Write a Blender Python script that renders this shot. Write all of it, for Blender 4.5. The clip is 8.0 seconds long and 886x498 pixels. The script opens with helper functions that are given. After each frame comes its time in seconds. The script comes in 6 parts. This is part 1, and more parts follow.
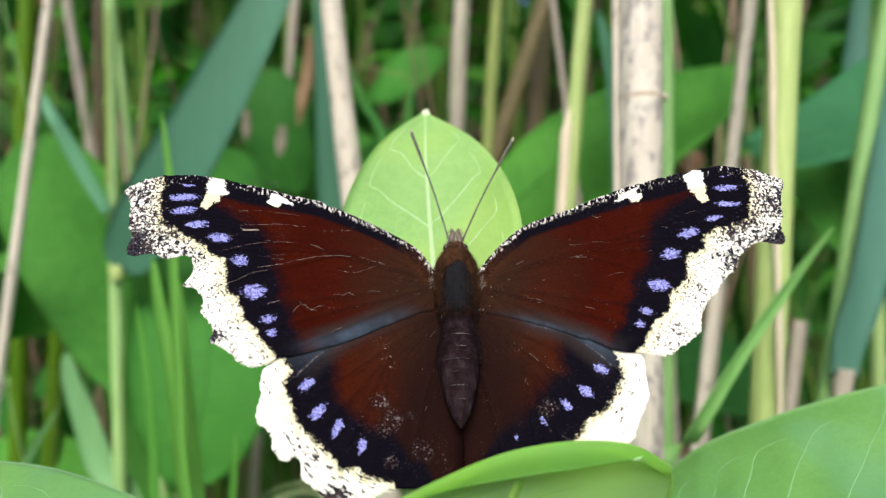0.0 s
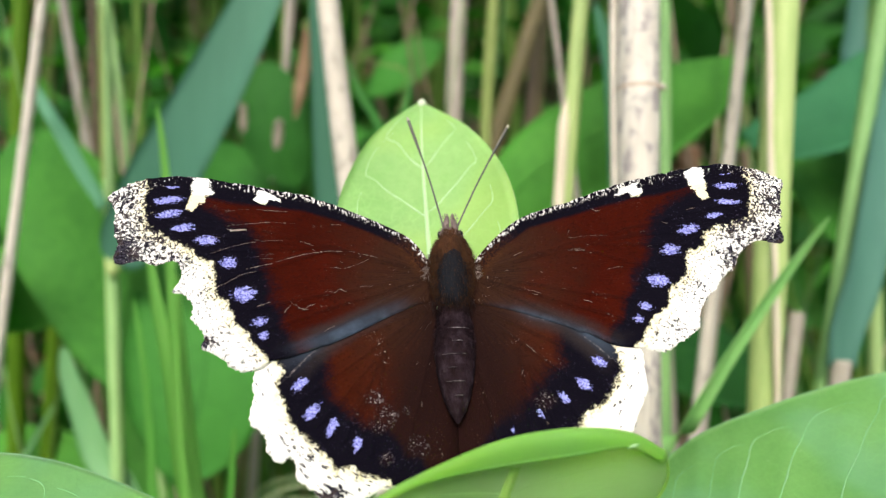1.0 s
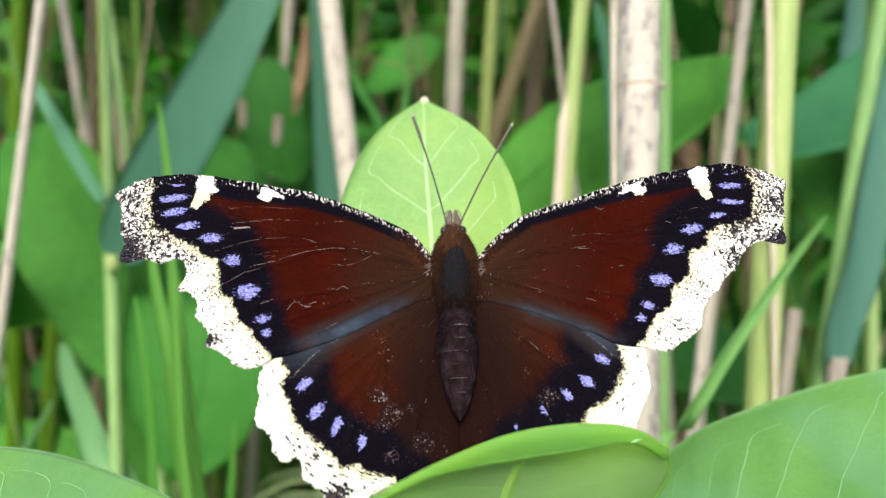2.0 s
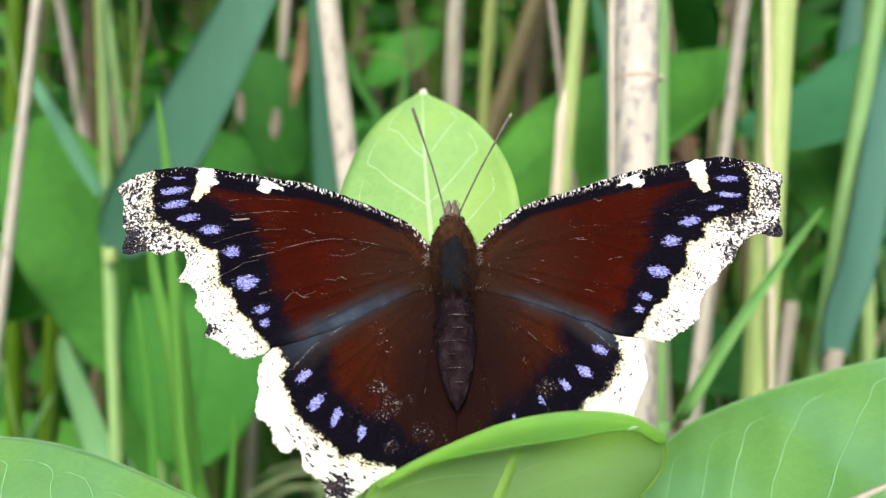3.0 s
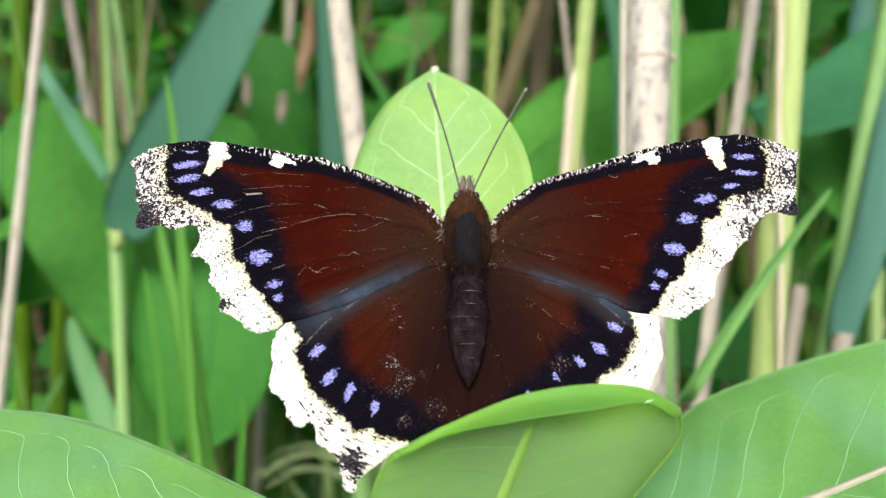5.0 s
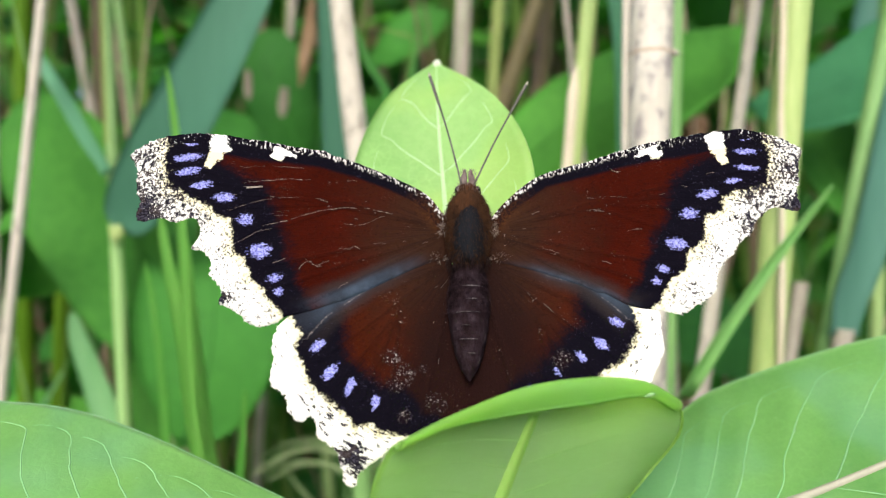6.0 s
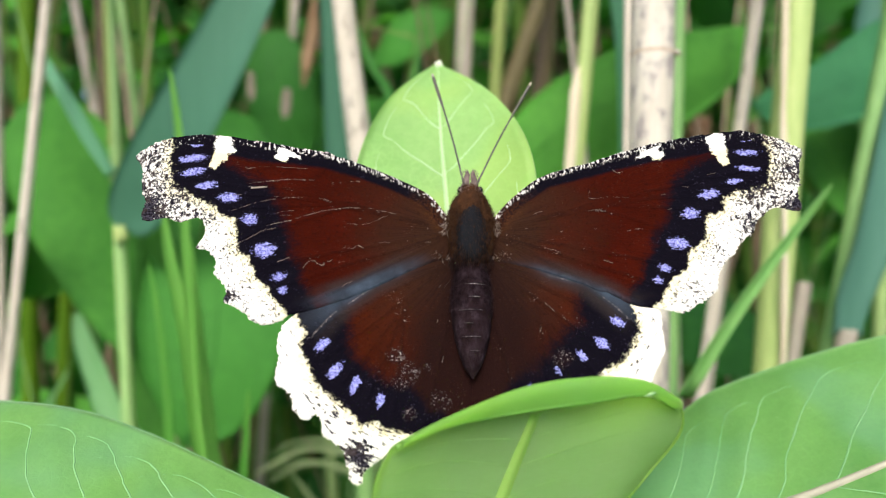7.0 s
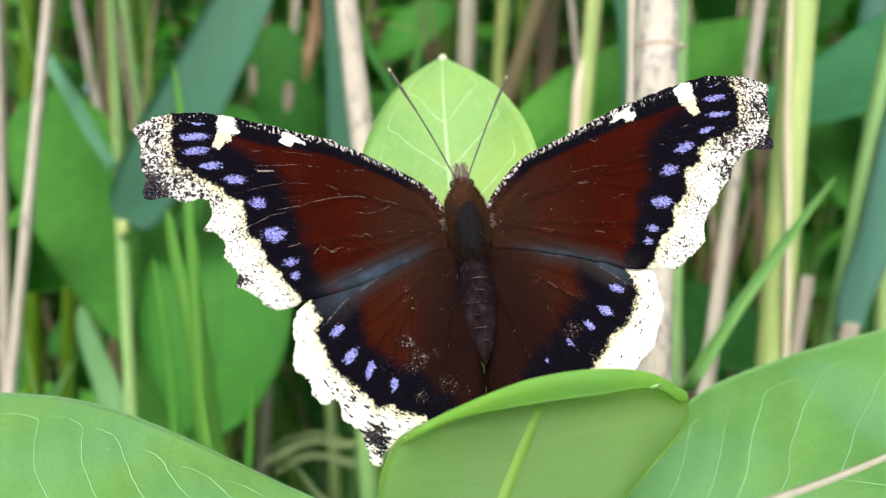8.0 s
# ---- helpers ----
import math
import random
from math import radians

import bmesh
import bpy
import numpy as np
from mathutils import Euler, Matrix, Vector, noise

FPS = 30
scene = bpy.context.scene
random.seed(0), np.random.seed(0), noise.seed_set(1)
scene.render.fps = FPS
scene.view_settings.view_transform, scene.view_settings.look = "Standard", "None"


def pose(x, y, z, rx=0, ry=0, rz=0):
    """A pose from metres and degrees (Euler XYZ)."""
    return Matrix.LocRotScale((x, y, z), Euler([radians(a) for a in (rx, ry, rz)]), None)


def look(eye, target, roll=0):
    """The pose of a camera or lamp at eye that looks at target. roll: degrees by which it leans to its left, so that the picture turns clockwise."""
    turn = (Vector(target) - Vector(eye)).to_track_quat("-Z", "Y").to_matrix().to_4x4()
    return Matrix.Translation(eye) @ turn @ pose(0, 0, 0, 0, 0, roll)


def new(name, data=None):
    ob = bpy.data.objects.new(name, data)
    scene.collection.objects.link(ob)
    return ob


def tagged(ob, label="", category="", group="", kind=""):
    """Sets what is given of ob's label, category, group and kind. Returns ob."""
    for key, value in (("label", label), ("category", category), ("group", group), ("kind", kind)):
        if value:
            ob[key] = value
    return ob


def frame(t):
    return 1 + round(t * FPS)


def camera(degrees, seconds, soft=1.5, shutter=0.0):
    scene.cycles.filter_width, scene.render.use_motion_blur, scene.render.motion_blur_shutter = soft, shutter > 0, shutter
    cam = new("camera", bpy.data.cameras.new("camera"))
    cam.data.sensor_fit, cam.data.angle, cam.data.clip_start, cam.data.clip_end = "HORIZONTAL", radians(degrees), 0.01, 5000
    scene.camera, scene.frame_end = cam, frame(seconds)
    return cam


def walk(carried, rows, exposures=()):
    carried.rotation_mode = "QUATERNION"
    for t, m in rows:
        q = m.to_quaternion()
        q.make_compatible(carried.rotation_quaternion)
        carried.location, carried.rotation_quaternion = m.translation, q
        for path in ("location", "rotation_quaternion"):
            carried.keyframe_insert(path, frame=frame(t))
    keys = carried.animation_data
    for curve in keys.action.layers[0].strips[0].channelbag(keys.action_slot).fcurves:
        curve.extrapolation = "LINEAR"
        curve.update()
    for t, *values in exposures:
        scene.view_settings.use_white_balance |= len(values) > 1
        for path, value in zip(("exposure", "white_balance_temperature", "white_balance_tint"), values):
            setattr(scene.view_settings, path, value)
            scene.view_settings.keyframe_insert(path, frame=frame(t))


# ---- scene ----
cam = camera(71.0, 8.0, soft=1.3)
cam.data.dof.use_dof = True
cam.data.dof.focus_distance = 0.0695
cam.data.dof.aperture_fstop = 16.0
# seconds, x, y, z, yaw, pitch, roll
PATH = [
        (0.0, 0.00000, 0.00000, 0.70000, 0.000, 0.000, 0.000),
        (0.5, 0.00009, 0.00024, 0.69944, -0.185, -0.146, 0.100),
        (1.0, 0.00029, 0.00025, 0.69927, -0.137, -0.446, 0.185),
        (1.5, -0.00015, -0.00010, 0.69951, -0.250, -0.526, 0.072),
        (3.0, -0.00057, -0.00084, 0.69895, -0.576, -1.297, 0.048),
        (3.5, -0.00057, -0.00140, 0.69931, -0.521, -1.273, 0.142),
        (4.0, -0.00123, -0.00103, 0.69825, -0.285, -1.724, 0.206),
        (4.5, -0.00159, -0.00082, 0.69781, -0.243, -2.206, 0.064),
        (6.0, -0.00180, -0.00070, 0.69723, -0.120, -2.777, -0.267),
        (6.5, -0.00152, -0.00107, 0.69747, -0.109, -3.022, -0.149),
        (7.0, -0.00162, -0.00101, 0.69723, 0.163, -2.750, -0.173),
        (7.5, -0.00205, -0.00091, 0.69685, 0.242, -3.163, -0.142),
        (8.0, -0.00205, -0.00123, 0.69710, 0.293, -3.273, -0.163),
]
walk(cam, [(t, pose(x, y, z, 90 + p, r, w)) for t, x, y, z, w, p, r in PATH], exposures=[(0.0, 0.80, 6300, 10), (0.5, 0.88, 6300, 10), (1.5, 0.92, 6300, 10), (4.5, 0.95, 6300, 10), (7.0, 0.92, 6300, 10), (8.0, 0.88, 6300, 10)])

# ---- daylight: bright hazy sky, soft high sun behind the camera ----
SUN_EL, SUN_AZ = 47.0, 188.0
world = bpy.data.worlds.new("sky")
scene.world = world
world.use_nodes = True
wt = world.node_tree
sky = wt.nodes.new("ShaderNodeTexSky")
sky.sky_type = "NISHITA"
sky.sun_disc = False
sky.sun_elevation, sky.sun_rotation = radians(SUN_EL), radians(SUN_AZ)
sky.dust_density = 4.0
wt.links.new(sky.outputs[0], wt.nodes["Background"].inputs[0])
wt.nodes["Background"].inputs[1].default_value = 0.15
sun_data = bpy.data.lights.new("sun", "SUN")
sun_data.energy, sun_data.angle, sun_data.color = 1.5, radians(25), (1.0, 0.95, 0.86)
sun = new("sun", sun_data)
sun_dir = Vector((math.sin(radians(SUN_AZ)) * math.cos(radians(SUN_EL)), math.cos(radians(SUN_AZ)) * math.cos(radians(SUN_EL)), math.sin(radians(SUN_EL))))
sun.matrix_basis = look(sun_dir * 5, (0, 0, 0))


# ---- materials ----
def base_mat(name, rough=0.5, spec=0.4):
    m = bpy.data.materials.new(name)
    m.use_nodes = True
    b = m.node_tree.nodes["Principled BSDF"]
    b.inputs["Roughness"].default_value = rough
    b.inputs["Specular IOR Level"].default_value = spec
    return m, m.node_tree, b


def node(nt, kind, **sockets):
    n = nt.nodes.new(kind)
    for k, v in sockets.items():
        n.inputs[k.replace("_", " ")].default_value = v
    return n


def coords(nt, scale=(1, 1, 1)):
    tc = nt.nodes.new("ShaderNodeTexCoord")
    mp = nt.nodes.new("ShaderNodeMapping")
    mp.inputs["Scale"].default_value = scale
    nt.links.new(tc.outputs["Object"], mp.inputs["Vector"])
    return mp.outputs["Vector"]


def noise_tex(nt, vec, scale, detail=3.0, rough=0.6):
    n = nt.nodes.new("ShaderNodeTexNoise")
    n.inputs["Scale"].default_value, n.inputs["Detail"].default_value, n.inputs["Roughness"].default_value = scale, detail, rough
    nt.links.new(vec, n.inputs["Vector"])
    return n.outputs["Fac"]


def ramp(nt, fac, stops):
    r = nt.nodes.new("ShaderNodeValToRGB")
    el = r.color_ramp.elements
    while len(el) < len(stops):
        el.new(0.5)
    for e, (p, c) in zip(el, stops):
        e.position = p
        e.color = (*c, 1) if len(c) == 3 else c
    nt.links.new(fac, r.inputs["Fac"])
    return r.outputs["Color"]


def mix(nt, fac, a, b, blend="MIX"):
    n = nt.nodes.new("ShaderNodeMix")
    n.data_type, n.blend_type = "RGBA", blend
    for sock, v in ((n.inputs[0], fac), (n.inputs[6], a), (n.inputs[7], b)):
        if isinstance(v, (int, float)):
            sock.default_value = v
        elif isinstance(v, tuple):
            sock.default_value = (*v, 1)
        else:
            nt.links.new(v, sock)
    return n.outputs[2]


def calc(nt, op, a, b=0.0, clamp=False):
    n = nt.nodes.new("ShaderNodeMath")
    n.operation, n.use_clamp = op, clamp
    for i, v in enumerate((a, b)):
        if isinstance(v, (int, float)):
            n.inputs[i].default_value = v
        else:
            nt.links.new(v, n.inputs[i])
    return n.outputs[0]


def step(nt, v, lo, hi):
    """0 below lo, 1 above hi."""
    n = nt.nodes.new("ShaderNodeMapRange")
    n.interpolation_type = "SMOOTHSTEP"
    nt.links.new(v, n.inputs["Value"])
    n.inputs["From Min"].default_value, n.inputs["From Max"].default_value = lo, hi
    return n.outputs["Result"]


def bump(nt, height, bsdf, strength, dist):
    n = nt.nodes.new("ShaderNodeBump")
    n.inputs["Strength"].default_value, n.inputs["Distance"].default_value = strength, dist
    nt.links.new(height, n.inputs["Height"])
    nt.links.new(n.outputs["Normal"], bsdf.inputs["Normal"])


def leaf_mat(name, dark, light, fine=900.0, rough=0.45, through_light=0.35, streak=None, glow=None, net=0.0, gloss=0.35, clear=0.0):
    """Living leaf: mottled green, waxy, lets light through. streak: scale along which fibres run."""
    m, nt, b = base_mat(name, rough, gloss)
    vec = coords(nt, streak or (1, 1, 1))
    big = noise_tex(nt, vec, fine / 14, 3)
    small = noise_tex(nt, vec, fine, 4, 0.7)
    info = nt.nodes.new("ShaderNodeObjectInfo")
    isle = nt.nodes.new("ShaderNodeNewGeometry")
    own = calc(nt, "FRACT", calc(nt, "ADD", info.outputs["Random"], isle.outputs["Random Per Island"]))
    f = calc(nt, "ADD", calc(nt, "MULTIPLY", big, 0.55), calc(nt, "MULTIPLY", small, 0.3))
    f = calc(nt, "ADD", f, calc(nt, "MULTIPLY", own, 0.22))
    col = ramp(nt, f, [(0.36, dark), (0.7, light)])
    h = small
    if net:
        # fine mesh of veinlets, in metres a little over a millimetre
        cells = nt.nodes.new("ShaderNodeTexVoronoi")
        cells.feature = "DISTANCE_TO_EDGE"
        cells.inputs["Scale"].default_value = net
        warp = nt.nodes.new("ShaderNodeVectorMath")
        warp.operation = "MULTIPLY_ADD"
        nz = nt.nodes.new("ShaderNodeTexNoise")
        nz.inputs["Scale"].default_value = net * 0.7
        nt.links.new(vec, nz.inputs["Vector"])
        nt.links.new(nz.outputs["Color"], warp.inputs[0])
        warp.inputs[1].default_value = (0.8 / net,) * 3
        nt.links.new(vec, warp.inputs[2])
        nt.links.new(warp.outputs[0], cells.inputs["Vector"])
        line = step(nt, cells.outputs["Distance"], 0.09, 0.0)
        fade = step(nt, noise_tex(nt, vec, net * 0.15, 2), 0.35, 0.7)
        line = calc(nt, "MULTIPLY", line, fade)
        col = mix(nt, calc(nt, "MULTIPLY", line, 0.10), col, tuple(min(1.0, 1.5 * c + 0.05) for c in light))
        h = calc(nt, "SUBTRACT", calc(nt, "MULTIPLY", small, 0.8), calc(nt, "MULTIPLY", line, 0.1))
        pale = step(nt, noise_tex(nt, vec, net * 0.9, 2, 0.8), 0.70, 0.74)
        col = mix(nt, calc(nt, "MULTIPLY", pale, 0.12), col, (0.6, 0.72, 0.45))
        # bluish bloom or yellower flesh lies on the leaf in broad patches
        bloom = step(nt, noise_tex(nt, coords(nt), 75, 2, 0.5), 0.42, 0.68)
        col = mix(nt, calc(nt, "MULTIPLY", bloom, 0.5), col, (0.2, 0.43, 0.25) if clear else (0.44, 0.6, 0.13))
        b.inputs["Sheen Weight"].default_value = 0.38
        b.inputs["Sheen Roughness"].default_value = 0.4
    nt.links.new(col, b.inputs["Base Color"])
    bump(nt, h, b, 0.35, 0.0004)
    tr = nt.nodes.new("ShaderNodeBsdfTranslucent")
    tint = mix(nt, 1.0, col, glow or (0.95, 1.3, 0.5), "MULTIPLY")
    if clear:
        # a thin blade passes light through both of its skins
        tint = mix(nt, clear, tint, (0.64, 0.86, 0.26))
    nt.links.new(tint, tr.inputs["Color"])
    mx = nt.nodes.new("ShaderNodeMixShader")
    mx.inputs[0].default_value = through_light
    nt.links.new(b.outputs[0], mx.inputs[1])
    nt.links.new(tr.outputs[0], mx.inputs[2])
    nt.links.new(mx.outputs[0], nt.nodes["Material Output"].inputs["Surface"])
    return m


def stalk_mat(name, stops, stain=(0.06, 0.045, 0.035), stain_at=0.66, rough=0.55, fibre=1400.0, gloss=0.35):
    """Reed culm: long fibres, blotches and dark mould stains."""
    m, nt, b = base_mat(name, rough, gloss)
    long_v = coords(nt, (1, 1, 0.03))
    fib = noise_tex(nt, long_v, fibre, 3)
    blot = noise_tex(nt, coords(nt, (1, 1, 0.4)), 150.0, 5, 0.7)
    info = nt.nodes.new("ShaderNodeObjectInfo")
    f = calc(nt, "ADD", calc(nt, "MULTIPLY", fib, 0.6), calc(nt, "MULTIPLY", blot, 0.35))
    f = calc(nt, "ADD", f, calc(nt, "MULTIPLY", calc(nt, "SUBTRACT", info.outputs["Random"], 0.5), 0.05))
    col = ramp(nt, f, stops)
    st = step(nt, noise_tex(nt, coords(nt, (1, 1, 0.55)), 330.0, 6, 0.75), stain_at - 0.07, stain_at + 0.05)
    col = mix(nt, st, col, stain)
    nt.links.new(col, b.inputs["Base Color"])
    bump(nt, fib, b, 0.4, 0.0005)
    return m


LEAF_NEAR = leaf_mat("milkweed_leaf", (0.112, 0.3, 0.068), (0.23, 0.46, 0.132), 1300, 0.5, 0.5, glow=(1.05, 1.3, 0.45), net=620, clear=0.4)
LEAF_FOLD = leaf_mat("thin_leaf_end", (0.125, 0.32, 0.075), (0.25, 0.48, 0.15), 1300, 0.5, 0.8, glow=(1.05, 1.3, 0.45), net=620, clear=0.95)
LEAF_UNDER = leaf_mat("leaf_underside", (0.255, 0.43, 0.175), (0.38, 0.56, 0.29), 1500, 0.65, 0.7, (1, 1, 2.5), (1.1, 1.3, 0.55), clear=0.85)
RIB_UNDER = leaf_mat("underside_midrib", (0.29, 0.48, 0.09), (0.38, 0.57, 0.16), 500, 0.55, 0.5)
LEAF_YOUNG = leaf_mat("young_leaf", (0.235, 0.46, 0.12), (0.4, 0.6, 0.22), 700, 0.5, 0.5, glow=(1.0, 1.3, 0.55), net=700)
# leaves farther back: shade is put into these darker greens
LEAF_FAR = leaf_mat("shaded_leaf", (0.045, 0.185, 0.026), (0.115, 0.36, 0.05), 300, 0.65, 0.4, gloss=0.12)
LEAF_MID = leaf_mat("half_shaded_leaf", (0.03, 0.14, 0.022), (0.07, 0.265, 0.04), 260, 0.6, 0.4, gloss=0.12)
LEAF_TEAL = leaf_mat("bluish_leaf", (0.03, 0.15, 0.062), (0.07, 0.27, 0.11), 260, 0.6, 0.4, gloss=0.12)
LEAF_DEEP = leaf_mat("deep_shaded_foliage", (0.018, 0.08, 0.018), (0.05, 0.205, 0.032), 200, 0.6, 0.35, gloss=0.1)
BLADE_BLUE = leaf_mat("reed_blade", (0.044, 0.138, 0.084), (0.072, 0.2, 0.125), 500, 0.6, 0.25, (1, 1, 0.05), (0.9, 1.2, 0.8), gloss=0.18)
BLADE_GREY = leaf_mat("glaucous_reed_blade", (0.062, 0.165, 0.118), (0.1, 0.236, 0.172), 500, 0.6, 0.25, (1, 1, 0.05), (0.9, 1.2, 0.8), gloss=0.18)
BLADE_SEA = leaf_mat("young_reed_blade", (0.11, 0.32, 0.17), (0.18, 0.42, 0.25), 500, 0.5, 0.4, (1, 1, 0.05), (0.9, 1.2, 0.8), gloss=0.2)
BLADE_GREEN = leaf_mat("grass_blade", (0.08, 0.31, 0.06), (0.17, 0.46, 0.1), 500, 0.45, 0.4, (1, 1, 0.05))
LEAF_RIM = leaf_mat("leaf_margin", (0.16, 0.35, 0.15), (0.26, 0.47, 0.23), 1500, 0.7, 0.3)
VEIN_PALE = leaf_mat("young_leaf_vein", (0.46, 0.65, 0.31), (0.62, 0.77, 0.47), 700, 0.5, 0.35)
TIP_WHITE = leaf_mat("hard_leaf_tip", (0.66, 0.7, 0.48), (0.84, 0.86, 0.72), 900, 0.5, 0.3)
VEIN_SOFT = leaf_mat("fine_leaf_vein", (0.24, 0.47, 0.2), (0.36, 0.59, 0.31), 400, 0.55, 0.4)
VEIN = leaf_mat("leaf_vein", (0.30, 0.52, 0.21), (0.44, 0.66, 0.33), 900, 0.5, 0.3)
VEIN_PINK = leaf_mat("leaf_midrib", (0.36, 0.34, 0.25), (0.46, 0.42, 0.33), 900, 0.5, 0.2)
CANE_PALE = stalk_mat("bleached_reed", [(0.25, (0.38, 0.33, 0.26)), (0.5, (0.53, 0.48, 0.395)), (0.8, (0.65, 0.62, 0.55))], (0.2, 0.165, 0.13), 0.61)
CANE_STAINED = stalk_mat("stained_reed", [(0.25, (0.38, 0.33, 0.26)), (0.5, (0.55, 0.5, 0.42)), (0.8, (0.67, 0.645, 0.585))], (0.27, 0.235, 0.225), 0.55)
SHEATH = stalk_mat("cream_sheath", [(0.25, (0.44, 0.365, 0.24)), (0.5, (0.57, 0.5, 0.36)), (0.8, (0.68, 0.63, 0.5))], (0.33, 0.25, 0.15), 0.72)
CANE_GREY = stalk_mat("weathered_reed", [(0.25, (0.26, 0.22, 0.175)), (0.55, (0.4, 0.355, 0.29)), (0.8, (0.52, 0.48, 0.41))], (0.15, 0.12, 0.1), 0.66)
CANE_TAN = stalk_mat("dry_reed", [(0.25, (0.26, 0.17, 0.11)), (0.55, (0.45, 0.34, 0.25)), (0.8, (0.6, 0.5, 0.39))], stain_at=0.68)
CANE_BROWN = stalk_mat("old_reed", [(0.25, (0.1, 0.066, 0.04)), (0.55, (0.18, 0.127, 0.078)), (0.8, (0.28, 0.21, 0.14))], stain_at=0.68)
CULM_GREEN = stalk_mat("green_reed", [(0.25, (0.11, 0.25, 0.07)), (0.55, (0.2, 0.36, 0.12)), (0.8, (0.3, 0.45, 0.19))], (0.09, 0.13, 0.05), 0.76)
CULM_LIGHT = stalk_mat("light_green_reed", [(0.25, (0.18, 0.33, 0.1)), (0.55, (0.28, 0.45, 0.16)), (0.8, (0.42, 0.55, 0.26))], (0.14, 0.2, 0.06), 0.76)
# darker olive and dull reed colours, mostly for stalks farther back
CANE_OLIVE = stalk_mat("olive_brown_reed", [(0.25, (0.1, 0.08, 0.03)), (0.55, (0.17, 0.135, 0.055)), (0.8, (0.25, 0.2, 0.1))], stain_at=0.62)
CULM_OLIVE = stalk_mat("dark_olive_reed", [(0.25, (0.04, 0.1, 0.004)), (0.55, (0.075, 0.155, 0.008)), (0.8, (0.12, 0.2, 0.012))], (0.05, 0.06, 0.02), 0.74, gloss=0.08)
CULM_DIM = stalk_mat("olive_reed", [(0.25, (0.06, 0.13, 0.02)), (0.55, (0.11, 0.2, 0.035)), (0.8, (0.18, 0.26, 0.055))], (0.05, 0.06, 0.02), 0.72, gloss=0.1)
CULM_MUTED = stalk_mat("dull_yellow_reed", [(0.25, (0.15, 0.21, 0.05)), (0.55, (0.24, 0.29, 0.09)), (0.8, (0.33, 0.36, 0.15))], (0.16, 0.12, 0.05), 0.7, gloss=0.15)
CULM_YELLOW = stalk_mat("yellow_reed", [(0.25, (0.24, 0.35, 0.1)), (0.55, (0.38, 0.47, 0.165)), (0.8, (0.5, 0.55, 0.27))], (0.3, 0.24, 0.1), 0.74)
DEAD = leaf_mat("dead_leaf", (0.16, 0.09, 0.045), (0.36, 0.24, 0.13), 250, 0.7, 0.2, glow=(1.1, 0.9, 0.6))
DEAD_PALE = leaf_mat("bleached_dead_leaf", (0.2, 0.165, 0.12), (0.35, 0.3, 0.24), 250, 0.7, 0.2, glow=(1.1, 0.95, 0.7))
STEM = stalk_mat("milkweed_stem", [(0.25, (0.2, 0.33, 0.1)), (0.55, (0.3, 0.42, 0.16)), (0.8, (0.4, 0.5, 0.22))], (0.2, 0.2, 0.1), 0.8)


def soil_mat():
    m, nt, b = base_mat("soil", 0.9, 0.2)
    vec = coords(nt)
    f = calc(nt, "ADD", calc(nt, "MULTIPLY", noise_tex(nt, vec, 7, 5), 0.6), calc(nt, "MULTIPLY", noise_tex(nt, vec, 90, 5), 0.4))
    nt.links.new(ramp(nt, f, [(0.3, (0.022, 0.022, 0.012)), (0.5, (0.045, 0.055, 0.022)), (0.7, (0.05, 0.1, 0.025))]), b.inputs["Base Color"])
    bump(nt, f, b, 0.8, 0.02)
    return m


SOIL = soil_mat()


